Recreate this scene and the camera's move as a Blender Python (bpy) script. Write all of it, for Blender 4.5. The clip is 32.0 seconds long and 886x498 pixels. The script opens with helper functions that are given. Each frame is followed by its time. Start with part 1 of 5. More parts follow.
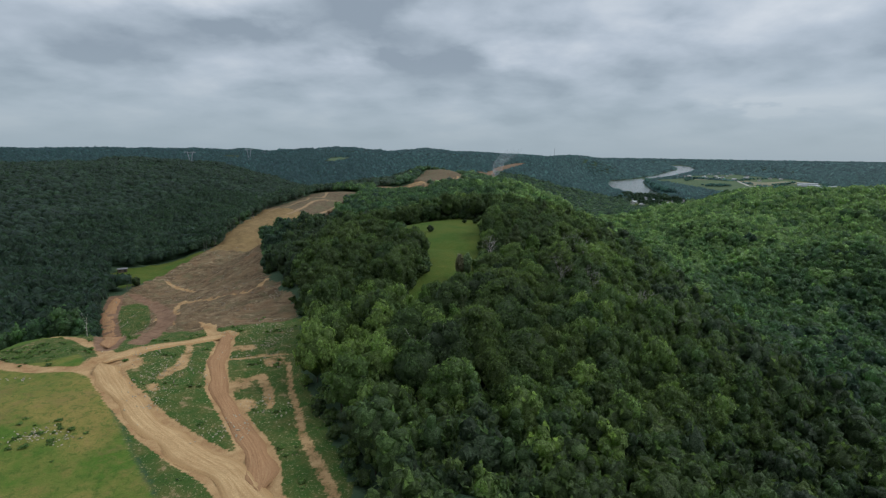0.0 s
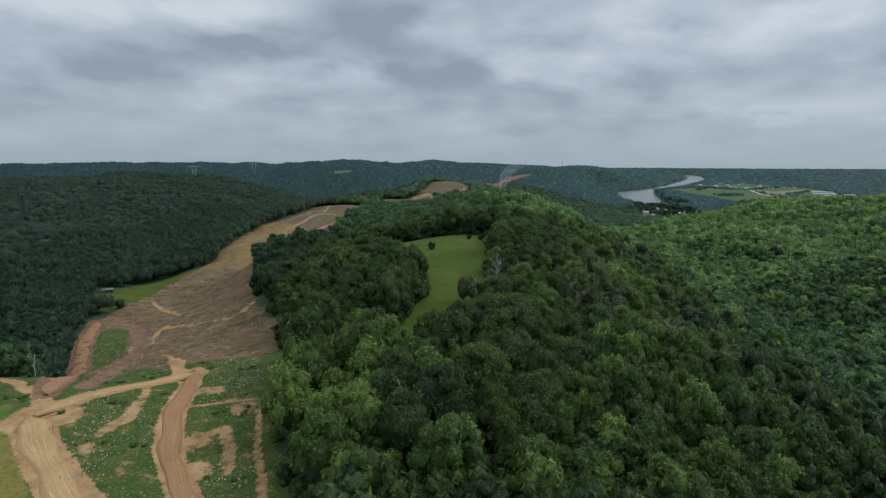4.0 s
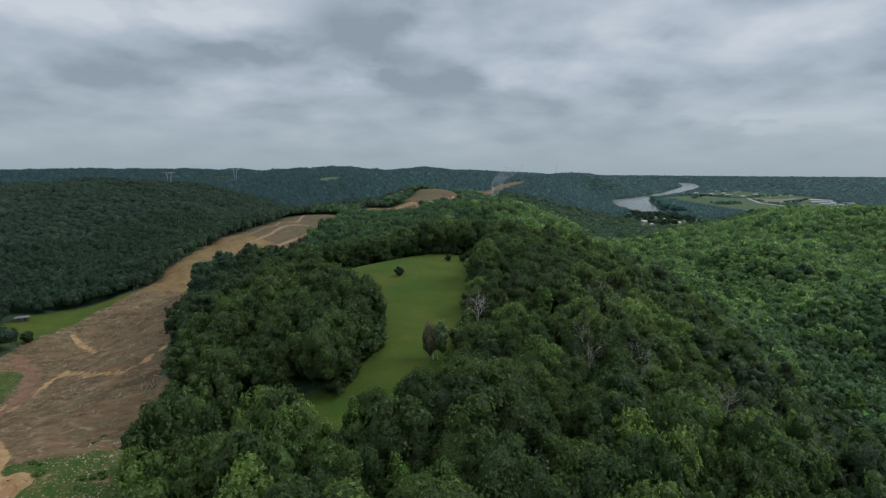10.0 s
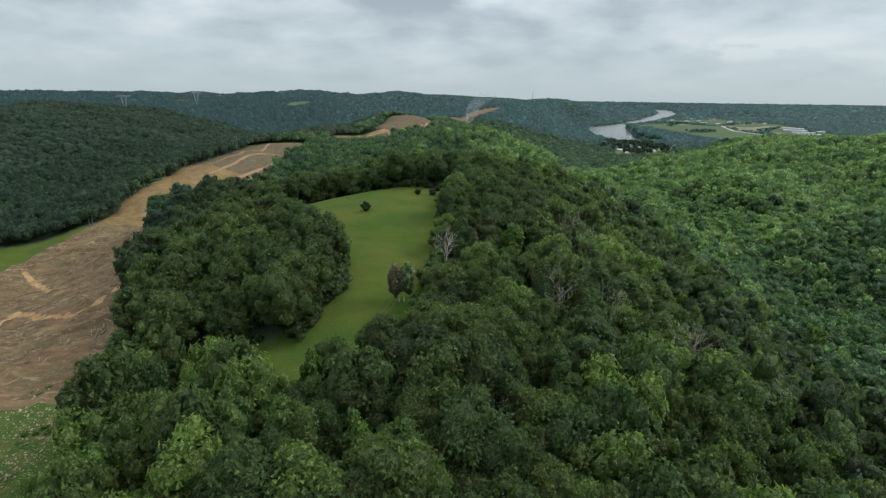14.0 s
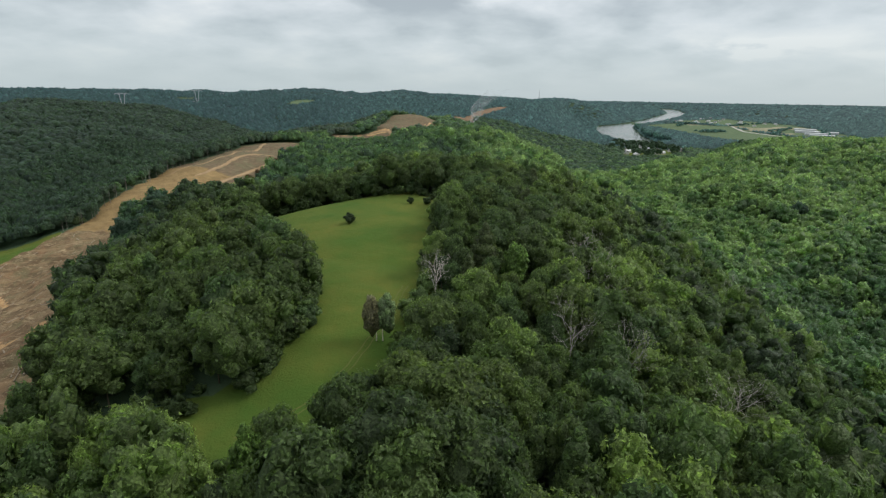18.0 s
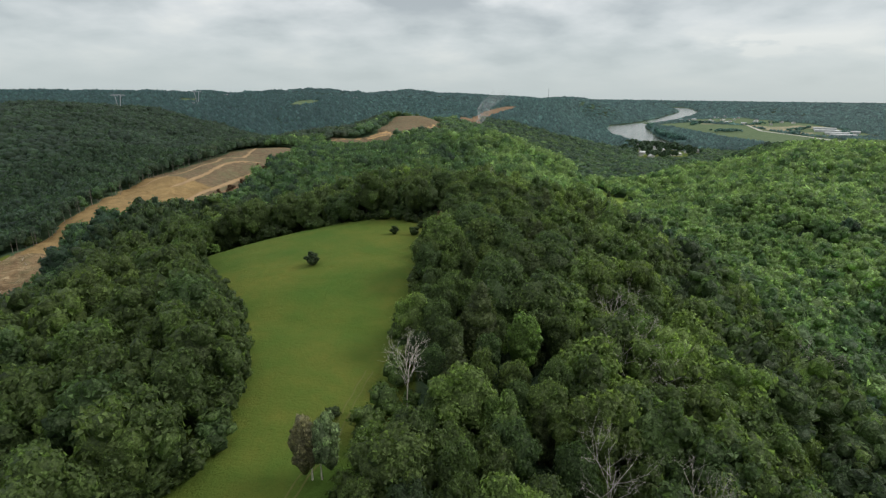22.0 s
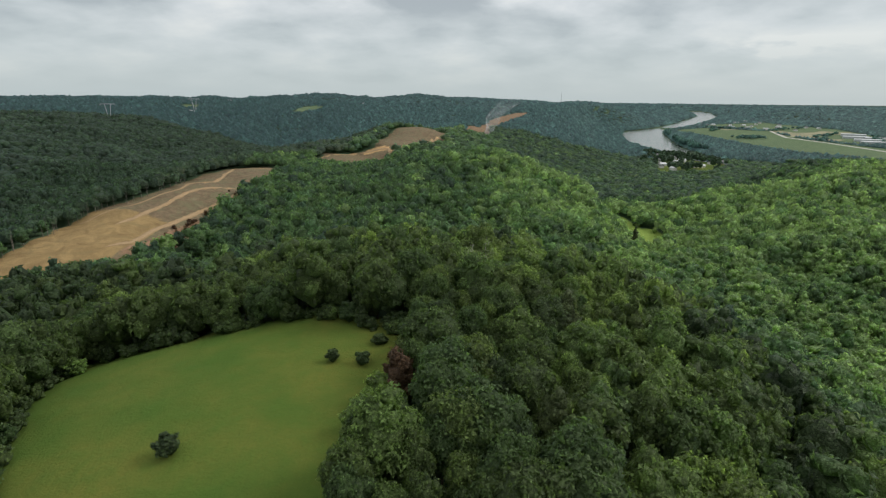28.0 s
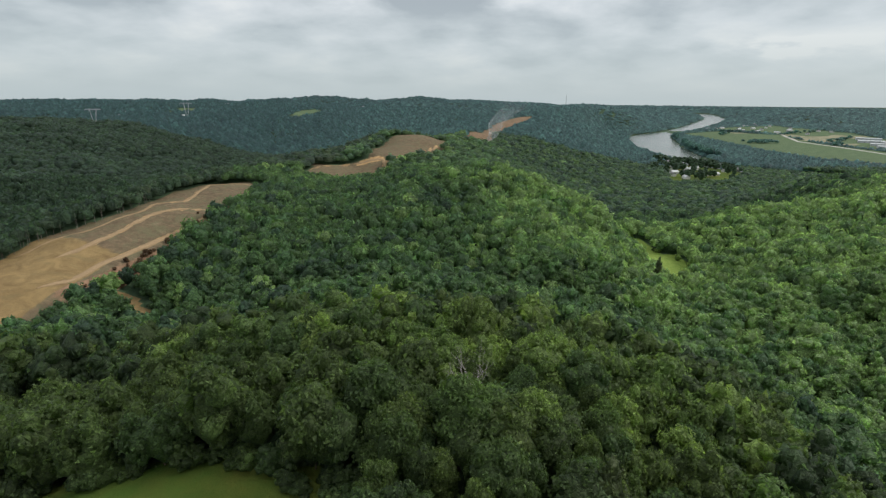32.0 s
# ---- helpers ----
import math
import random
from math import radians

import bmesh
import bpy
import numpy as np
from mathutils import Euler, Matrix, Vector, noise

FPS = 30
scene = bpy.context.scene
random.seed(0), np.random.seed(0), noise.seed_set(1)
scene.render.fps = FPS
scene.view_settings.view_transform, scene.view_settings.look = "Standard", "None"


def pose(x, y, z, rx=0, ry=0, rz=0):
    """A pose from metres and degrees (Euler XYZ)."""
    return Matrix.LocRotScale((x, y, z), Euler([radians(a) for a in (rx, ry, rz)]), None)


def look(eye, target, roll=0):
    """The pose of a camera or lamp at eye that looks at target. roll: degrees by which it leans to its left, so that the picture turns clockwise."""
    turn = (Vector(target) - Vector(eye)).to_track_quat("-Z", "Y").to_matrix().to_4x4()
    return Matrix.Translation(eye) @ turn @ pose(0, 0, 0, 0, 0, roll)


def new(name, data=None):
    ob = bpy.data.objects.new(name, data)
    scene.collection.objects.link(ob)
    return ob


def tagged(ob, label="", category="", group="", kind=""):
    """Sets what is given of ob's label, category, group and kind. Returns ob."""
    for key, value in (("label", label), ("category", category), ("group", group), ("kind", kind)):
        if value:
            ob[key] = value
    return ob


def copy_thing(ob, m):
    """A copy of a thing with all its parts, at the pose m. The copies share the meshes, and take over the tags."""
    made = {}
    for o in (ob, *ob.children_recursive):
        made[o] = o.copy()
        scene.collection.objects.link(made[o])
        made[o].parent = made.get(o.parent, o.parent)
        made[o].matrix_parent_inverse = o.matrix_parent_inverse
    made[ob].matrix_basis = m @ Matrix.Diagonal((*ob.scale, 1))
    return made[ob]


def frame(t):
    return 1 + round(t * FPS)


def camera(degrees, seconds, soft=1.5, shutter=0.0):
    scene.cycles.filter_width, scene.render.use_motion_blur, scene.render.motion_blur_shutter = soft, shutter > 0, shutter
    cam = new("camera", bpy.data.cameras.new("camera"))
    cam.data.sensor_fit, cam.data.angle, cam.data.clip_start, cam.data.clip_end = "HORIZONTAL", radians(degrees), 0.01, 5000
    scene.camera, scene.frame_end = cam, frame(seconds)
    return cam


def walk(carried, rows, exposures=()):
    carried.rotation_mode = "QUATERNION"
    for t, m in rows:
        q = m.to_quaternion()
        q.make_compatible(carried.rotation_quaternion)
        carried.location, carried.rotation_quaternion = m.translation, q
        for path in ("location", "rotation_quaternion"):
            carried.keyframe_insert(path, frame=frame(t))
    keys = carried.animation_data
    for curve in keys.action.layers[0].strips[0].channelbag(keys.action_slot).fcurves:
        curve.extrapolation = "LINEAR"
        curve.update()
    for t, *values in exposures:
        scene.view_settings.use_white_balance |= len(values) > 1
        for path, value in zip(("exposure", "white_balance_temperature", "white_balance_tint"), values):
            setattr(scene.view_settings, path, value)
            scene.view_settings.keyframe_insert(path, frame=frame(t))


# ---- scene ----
cam = camera(80.4, 32.0, 1.3)
PATH = [  # seconds, x, y, z, tilt, lean, turn
    (0, -6.66, -48.56, 101.38, -10.39, 0.81, -1.13),
    (0.5, -6.53, -46.22, 101.20, -10.21, 0.58, -0.39),
    (1, -6.33, -43.48, 101.18, -10.02, 0.40, 0.32),
    (1.5, -6.04, -40.21, 101.22, -9.87, 0.29, 0.71),
    (2, -5.61, -36.40, 101.21, -9.74, 0.22, 0.61),
    (2.5, -4.96, -32.09, 101.10, -9.53, 0.20, 0.25),
    (3, -4.07, -27.30, 100.89, -9.34, 0.20, -0.01),
    (3.5, -3.14, -22.20, 100.71, -9.22, 0.21, -0.21),
    (5.5, 0.50, 0.92, 100.00, -8.91, 0.30, -0.06),
    (6, 1.39, 6.90, 99.63, -8.80, 0.30, -0.01),
    (6.5, 2.28, 13.00, 99.24, -8.74, 0.30, -0.00),
    (7, 3.24, 19.26, 98.93, -8.65, 0.29, 0.09),
    (7.5, 4.29, 25.64, 98.65, -8.58, 0.28, 0.21),
    (8, 5.43, 32.11, 98.40, -8.52, 0.27, 0.22),
    (8.5, 6.65, 38.63, 98.20, -8.47, 0.27, 0.24),
    (9, 7.88, 44.98, 98.23, -8.43, 0.29, 0.23),
    (9.5, 8.98, 50.73, 98.59, -8.37, 0.32, -0.06),
    (10, 9.90, 55.47, 99.20, -8.37, 0.34, -0.93),
    (10.5, 10.74, 59.04, 99.82, -8.32, 0.38, -2.04),
    (11, 11.57, 61.44, 100.28, -8.25, 0.44, -2.44),
    (11.5, 12.29, 62.80, 100.52, -8.21, 0.52, -2.49),
    (12, 12.77, 63.40, 100.60, -8.55, 0.60, -2.62),
    (12.5, 12.96, 63.64, 100.60, -14.12, 0.68, -3.04),
    (13, 12.89, 63.88, 100.58, -16.10, 0.72, -3.65),
    (13.5, 12.95, 64.74, 100.57, -16.16, 0.74, -3.91),
    (15.5, 15.12, 74.16, 100.66, -16.26, 0.84, -2.95),
    (16, 16.01, 77.91, 100.54, -16.24, 0.86, -2.91),
    (16.5, 17.00, 82.24, 100.34, -16.23, 0.88, -3.08),
    (17, 18.03, 87.05, 100.18, -16.19, 0.91, -3.34),
    (17.5, 19.10, 92.27, 100.09, -16.21, 0.94, -3.39),
    (18, 20.21, 97.83, 100.04, -16.28, 0.95, -3.19),
    (18.5, 21.36, 103.69, 99.96, -16.33, 0.95, -2.76),
    (19, 22.53, 109.82, 99.80, -16.35, 0.92, -2.46),
    (19.5, 23.69, 116.21, 99.61, -16.36, 0.89, -2.33),
    (20, 24.87, 122.83, 99.56, -16.36, 0.86, -2.32),
    (20.5, 26.08, 129.60, 99.84, -16.35, 0.82, -2.32),
    (21, 27.38, 136.42, 100.57, -16.38, 0.77, -2.23),
    (21.5, 28.73, 143.29, 101.65, -16.37, 0.71, -2.22),
    (22, 30.06, 150.31, 102.77, -16.41, 0.66, -2.21),
    (22.5, 31.32, 157.58, 103.73, -16.39, 0.64, -2.32),
    (23, 32.56, 165.03, 104.55, -16.37, 0.65, -2.28),
    (23.5, 33.82, 172.49, 105.39, -16.36, 0.65, -2.20),
    (24, 35.16, 179.74, 106.32, -16.34, 0.62, -2.07),
    (24.5, 36.53, 186.59, 107.37, -16.32, 0.59, -1.94),
    (25, 37.84, 192.94, 108.56, -16.34, 0.59, -1.81),
    (25.5, 39.08, 199.33, 109.80, -16.31, 0.60, -1.66),
    (27.5, 43.96, 227.05, 114.43, -16.21, 0.54, -1.05),
    (28, 45.18, 234.08, 115.50, -16.20, 0.52, -0.94),
    (28.5, 46.40, 241.18, 116.52, -16.18, 0.48, -0.89),
    (29, 47.61, 248.31, 117.52, -16.19, 0.45, -0.82),
    (29.5, 48.78, 255.44, 118.50, -16.18, 0.43, -0.79),
    (30, 49.89, 262.69, 119.45, -16.17, 0.41, -0.74),
    (30.5, 50.87, 270.19, 120.33, -16.14, 0.41, -0.69),
    (31, 51.67, 278.08, 121.13, -16.11, 0.43, -0.63),
    (31.5, 52.24, 286.40, 121.90, -16.11, 0.46, -0.56),
    (32, 52.54, 295.10, 122.64, -16.07, 0.46, -0.56),
]


def posed(x, y, z, tilt, lean, turn):
    """The camera's pose from its place, tilt (up), lean (to its left) and turn (to the left), in degrees."""
    return pose(x, y, z, 0, 0, turn) @ pose(0, 0, 0, 90 + tilt) @ pose(0, 0, 0, 0, 0, lean)


EXPOSURES = [(0, -0.38, 5850, 8), (11.9, -0.46, 5900, 8), (12.9, -0.14, 6150, 6), (16, 0.12, 6200, 7), (20, 0.15, 6600, 8), (25, 0.08, 6650, 8), (32, 0.07, 6450, 8)]
walk(cam, [(t, posed(*row)) for t, *row in PATH], EXPOSURES)

# ---- sky and sun ----
SUN_HIGH, SUN_TURN = 40, 80  # degrees above the horizon, and to the right of straight ahead


def node(tree, kind, **values):
    n = tree.nodes.new(kind)
    for key, value in values.items():
        if key in n.inputs:
            n.inputs[key].default_value = value
    return n


def math_node(tree, op, a, b=None, clamp=False):
    n = tree.nodes.new("ShaderNodeMath")
    n.operation, n.use_clamp = op, clamp
    for i, v in enumerate((a, b)):
        if v is None:
            continue
        if isinstance(v, (int, float)):
            n.inputs[i].default_value = v
        else:
            tree.links.new(v, n.inputs[i])
    return n.outputs[0]


def mix_node(tree, factor, a, b, blend="MIX"):
    n = tree.nodes.new("ShaderNodeMix")
    n.data_type, n.blend_type = "RGBA", blend
    for sock, v in ((n.inputs[0], factor), (n.inputs[6], a), (n.inputs[7], b)):
        if isinstance(v, (int, float)):
            sock.default_value = v
        elif isinstance(v, tuple):
            sock.default_value = (*v[:3], 1)
        else:
            tree.links.new(v, sock)
    return n.outputs[2]


def ramp_node(tree, value, stops):
    n = tree.nodes.new("ShaderNodeValToRGB")
    e = n.color_ramp.elements
    while len(e) < len(stops):
        e.new(0.5)
    for el, (at, c) in zip(e, stops):
        el.position = at
        el.color = (c, c, c, 1) if isinstance(c, (int, float)) else (*c, 1)
    tree.links.new(value, n.inputs[0])
    return n.outputs[0]


def noise_node(tree, vector, scale, detail=4.0, rough=0.55, warp=0.0):
    n = node(tree, "ShaderNodeTexNoise", Scale=scale, Detail=detail, Roughness=rough, Distortion=warp)
    if vector is not None:
        tree.links.new(vector, n.inputs["Vector"])
    return n.outputs[0]


def cloudy_sky():
    world = bpy.data.worlds.new("overcast_sky")
    scene.world = world
    world.use_nodes = True
    t = world.node_tree
    t.nodes.clear()
    sky = t.nodes.new("ShaderNodeTexSky")
    sky.sky_type, sky.sun_disc = "NISHITA", False
    sky.sun_elevation, sky.sun_rotation = radians(SUN_HIGH), radians(SUN_TURN)
    where = t.nodes.new("ShaderNodeTexCoord")
    parts = t.nodes.new("ShaderNodeSeparateXYZ")
    t.links.new(where.outputs["Generated"], parts.inputs[0])
    up = math_node(t, "MAXIMUM", parts.outputs[2], 0.0)
    lift = math_node(t, "ADD", up, 0.25)
    flat = t.nodes.new("ShaderNodeCombineXYZ")
    t.links.new(math_node(t, "DIVIDE", parts.outputs[0], lift), flat.inputs[0])
    t.links.new(math_node(t, "DIVIDE", parts.outputs[1], lift), flat.inputs[1])
    flat.inputs[2].default_value = 3.7
    big = noise_node(t, flat.outputs[0], 1.0, 3.0, 0.5)
    mid = noise_node(t, flat.outputs[0], 2.6, 8.0, 0.52, 0.1)
    # billows of the deck's underside
    drift = t.nodes.new("ShaderNodeVectorMath")
    drift.operation = "MULTIPLY_ADD"
    wander = node(t, "ShaderNodeTexNoise", Scale=2.2, Detail=5.0, Roughness=0.55)
    t.links.new(flat.outputs[0], wander.inputs["Vector"])
    t.links.new(wander.outputs["Color"], drift.inputs[0])
    drift.inputs[1].default_value = (0.5, 0.5, 0.0)
    t.links.new(flat.outputs[0], drift.inputs[2])
    billow = node(t, "ShaderNodeTexVoronoi", Scale=2.4, Smoothness=0.5)
    billow.feature = "SMOOTH_F1"
    t.links.new(drift.outputs[0], billow.inputs["Vector"])
    cover = math_node(t, "ADD", math_node(t, "MULTIPLY", big, 0.25), math_node(t, "MULTIPLY", mid, 0.55))
    cover = math_node(t, "ADD", cover, math_node(t, "MULTIPLY", billow.outputs["Distance"], 0.26))
    # the larger dark bellies and thin bright places of the deck: sideways, upwards, reach of each, and how much thinner the cloud is there
    ragged = math_node(t, "MULTIPLY", math_node(t, "SUBTRACT", mid, 0.5), 0.22)
    across = math_node(t, "ADD", parts.outputs[0], ragged)
    above = math_node(t, "ADD", up, math_node(t, "MULTIPLY", ragged, 0.35))
    for x0, z0, sx, sz, thin in ((-0.44, 0.19, 0.16, 0.035, -0.10), (-0.30, 0.275, 0.10, 0.04, 0.12), (-0.14, 0.26, 0.10, 0.045, -0.10), (0.05, 0.155, 0.08, 0.025, -0.11), (-0.07, 0.175, 0.07, 0.02, 0.06),
                                 (0.33, 0.235, 0.14, 0.035, 0.03), (0.555, 0.09, 0.055, 0.014, 0.17), (0.47, 0.072, 0.14, 0.014, -0.07), (0.60, 0.17, 0.10, 0.05, -0.06), (-0.6, 0.25, 0.10, 0.03, 0.04)):
        u = math_node(t, "DIVIDE", math_node(t, "SUBTRACT", across, x0), sx)
        v = math_node(t, "DIVIDE", math_node(t, "SUBTRACT", above, z0), sz)
        r = math_node(t, "ADD", math_node(t, "MULTIPLY", u, u), math_node(t, "MULTIPLY", v, v))
        bell = math_node(t, "DIVIDE", 1.0, math_node(t, "ADD", 1.0, math_node(t, "MULTIPLY", r, r)))
        cover = math_node(t, "ADD", cover, math_node(t, "MULTIPLY", bell, thin))
    cloud = ramp_node(t, cover, [(0.35, (0.40, 0.445, 0.485)), (0.43, (0.53, 0.575, 0.61)), (0.52, (0.67, 0.705, 0.74)), (0.64, (0.89, 0.89, 0.885))])
    # towards the horizon the cloud deck closes to an even pale grey
    low = ramp_node(t, up, [(0.0, 1.0), (0.05, 0.7), (0.16, 0.0)])
    cloud = mix_node(t, low, cloud, (0.49, 0.555, 0.58))
    # overhead the deck is thinner
    cloud = mix_node(t, ramp_node(t, up, [(0.45, 0.0), (0.9, 0.8)]), cloud, (1.3, 1.3, 1.27))
    clear = mix_node(t, 1.0, sky.outputs[0], (0.10, 0.10, 0.10), "MULTIPLY")
    seen = mix_node(t, 0.93, clear, cloud)
    back = node(t, "ShaderNodeBackground", Strength=1.0)
    t.links.new(seen, back.inputs[0])
    out = t.nodes.new("ShaderNodeOutputWorld")
    t.links.new(back.outputs[0], out.inputs[0])


cloudy_sky()
sun = new("sun", bpy.data.lights.new("sun", "SUN"))
sun.data.energy, sun.data.angle, sun.data.color = 1.9, radians(22), (1.0, 0.95, 0.86)
e, a = radians(SUN_HIGH), radians(SUN_TURN)
sun.matrix_world = look((math.sin(a) * math.cos(e) * 400, math.cos(a) * math.cos(e) * 400, math.sin(e) * 400), (0, 0, 0))


# ---- materials ----
def surface(name, rough=0.9, spec=0.2):
    m = bpy.data.materials.new(name)
    m.use_nodes = True
    t = m.node_tree
    b = t.nodes["Principled BSDF"]
    b.inputs["Roughness"].default_value = rough
    b.inputs["Specular IOR Level"].default_value = spec
    return m, t, b


def place_node(t):
    return t.nodes.new("ShaderNodeNewGeometry").outputs["Position"]


def bump_node(t, b, height, strength, depth):
    n = node(t, "ShaderNodeBump", Strength=strength, Distance=depth)
    t.links.new(height, n.inputs["Height"])
    t.links.new(n.outputs[0], b.inputs["Normal"])


def speckled(name, dark, light, size, rough=0.9, metal=0.0, spec=0.2, relief=0.02):
    """A surface that varies between two colours at two scales."""
    m, t, b = surface(name, rough, spec)
    b.inputs["Metallic"].default_value = metal
    p = place_node(t)
    n1, n2 = noise_node(t, p, 1 / size, 5, 0.6), noise_node(t, p, 8 / size, 3, 0.6)
    f = math_node(t, "ADD", math_node(t, "MULTIPLY", n1, 0.65), math_node(t, "MULTIPLY", n2, 0.35))
    f = ramp_node(t, f, [(0.35, 0.0), (0.65, 1.0)])
    t.links.new(mix_node(t, f, dark, light), b.inputs["Base Color"])
    bump_node(t, b, n2, 0.5, relief)
    return m


def foliage(name, shades, clump=1.0, haze_sheen=0.04):
    """Leaves: a shade for each tree, clumps of leaves in relief, and single sprays that differ. clump: the size of a clump, in metres."""
    m, t, b = surface(name, 0.5, 0.3)
    # a bluish sheen lays a veil of distance haze over the leaves
    b.inputs["Sheen Weight"].default_value, b.inputs["Sheen Roughness"].default_value = haze_sheen, 0.45
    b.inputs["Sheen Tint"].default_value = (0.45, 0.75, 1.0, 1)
    own = t.nodes.new("ShaderNodeAttribute")
    own.attribute_name = "tint"
    rnd = t.nodes.new("ShaderNodeObjectInfo")
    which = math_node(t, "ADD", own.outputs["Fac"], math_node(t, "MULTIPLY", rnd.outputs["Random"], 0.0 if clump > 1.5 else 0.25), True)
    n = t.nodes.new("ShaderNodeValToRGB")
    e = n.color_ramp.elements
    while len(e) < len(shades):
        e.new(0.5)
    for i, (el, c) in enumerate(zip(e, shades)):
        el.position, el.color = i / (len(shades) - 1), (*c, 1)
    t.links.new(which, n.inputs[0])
    geo = t.nodes.new("ShaderNodeNewGeometry")
    p = geo.outputs["Position"]
    leafs = node(t, "ShaderNodeTexVoronoi", Scale=3.3 / clump, Randomness=1.0)
    t.links.new(p, leafs.inputs["Vector"])
    heaps = node(t, "ShaderNodeTexVoronoi", Scale=1.15 / clump, Randomness=1.0)
    t.links.new(p, heaps.inputs["Vector"])
    parts = t.nodes.new("ShaderNodeSeparateColor")
    t.links.new(leafs.outputs["Color"], parts.inputs[0])
    sprays = ramp_node(t, geo.outputs["Random Per Island"], [(0.0, 0.72), (0.75, 1.10), (1.0, 1.62)])
    grain = ramp_node(t, parts.outputs[0], [(0.0, 0.68), (0.7, 1.10), (1.0, 1.55)])
    c = mix_node(t, 1.0, n.outputs[0], sprays, "MULTIPLY")
    c = mix_node(t, 1.0, c, grain, "MULTIPLY")
    t.links.new(c, b.inputs["Base Color"])
    # every spray of leaves is tilted its own way, on top of rounded clumps
    clumps = node(t, "ShaderNodeBump", Strength=0.55, Distance=0.5 * clump)
    t.links.new(math_node(t, "SUBTRACT", 1.0, heaps.outputs["Distance"]), clumps.inputs["Height"])
    tilt = t.nodes.new("ShaderNodeVectorMath")
    tilt.operation = "MULTIPLY_ADD"
    t.links.new(leafs.outputs["Color"], tilt.inputs[0])
    tilt.inputs[1].default_value, tilt.inputs[2].default_value = (1.0, 1.0, 1.0), (-0.5, -0.5, -0.5)
    total = t.nodes.new("ShaderNodeVectorMath")
    total.operation = "ADD"
    t.links.new(clumps.outputs[0], total.inputs[0])
    t.links.new(tilt.outputs[0], total.inputs[1])
    unit = t.nodes.new("ShaderNodeVectorMath")
    unit.operation = "NORMALIZE"
    t.links.new(total.outputs[0], unit.inputs[0])
    t.links.new(unit.outputs[0], b.inputs["Normal"])
    # thin leaves let part of the light through
    thin = t.nodes.new("ShaderNodeBsdfTranslucent")
    t.links.new(mix_node(t, 1.0, c, (1.5, 1.6, 1.1), "MULTIPLY"), thin.inputs["Color"])
    both = t.nodes.new("ShaderNodeMixShader")
    both.inputs[0].default_value = 0.54
    t.links.new(b.outputs[0], both.inputs[1])
    t.links.new(thin.outputs[0], both.inputs[2])
    t.links.new(both.outputs[0], t.nodes["Material Output"].inputs[0])
    return m


GREENS = [(0.037, 0.063, 0.030), (0.055, 0.086, 0.033), (0.076, 0.113, 0.035), (0.066, 0.111, 0.041), (0.098, 0.139, 0.041), (0.095, 0.151, 0.048), (0.137, 0.200, 0.058), (0.169, 0.239, 0.067)]
# the same greens with distance haze mixed in: paler and bluer
HAZED_GREENS = [(0.040, 0.077, 0.047), (0.057, 0.104, 0.053), (0.081, 0.140, 0.055), (0.071, 0.135, 0.062), (0.103, 0.170, 0.062), (0.101, 0.183, 0.073), (0.159, 0.242, 0.091), (0.198, 0.293, 0.112)]
LEAVES = foliage("leaves", GREENS)
NEEDLES = foliage("needles", [(0.062, 0.088, 0.036), (0.074, 0.098, 0.036), (0.080, 0.094, 0.040)])
THIN_LEAVES = foliage("thin_olive_leaves", [(0.210, 0.200, 0.115), (0.245, 0.232, 0.135)])
GREY_LEAVES = foliage("grey_green_leaves", [(0.200, 0.270, 0.140), (0.240, 0.305, 0.165)])
# cloud shadow on the left hillside is painted into these darker leaves
SHADED_LEAVES = foliage("shaded_leaves", [(0.037, 0.066, 0.040), (0.046, 0.081, 0.044), (0.052, 0.084, 0.048), (0.066, 0.095, 0.053), (0.086, 0.123, 0.058)], 2.0, 0.1)
HAZED_HILL_LEAVES = foliage("hazed_hill_leaves", HAZED_GREENS, 1.6, 0.05)
HAZED_FAR_LEAVES = foliage("hazed_far_leaves", HAZED_GREENS, 2.4, 0.12)
# far woods: the blue of distance haze is put into the leaf colour
BLUE_HAZE_LEAVES = foliage("blue_haze_leaves", [(0.033, 0.080, 0.074), (0.047, 0.107, 0.102), (0.065, 0.140, 0.134), (0.086, 0.170, 0.160)], 4.0, 0.2)
BRIGHT_LEAVES = foliage("bright_leaves", [(0.115, 0.195, 0.045), (0.14, 0.22, 0.055)])
RUST_LEAVES = foliage("rust_leaves", [(0.105, 0.062, 0.036), (0.125, 0.078, 0.042)])
BARK = speckled("bark", (0.07, 0.055, 0.04), (0.16, 0.13, 0.10), 0.4)
GREY_BARK = speckled("grey_bark", (0.12, 0.11, 0.095), (0.23, 0.21, 0.18), 0.5)
PALE_WOOD = speckled("pale_dead_wood", (0.30, 0.28, 0.26), (0.50, 0.47, 0.43), 0.5)
LOG_WOOD = speckled("weathered_log", (0.20, 0.165, 0.125), (0.34, 0.285, 0.22), 0.8)
WHITE_BARK = speckled("white_bark", (0.45, 0.42, 0.36), (0.70, 0.66, 0.58), 0.6)


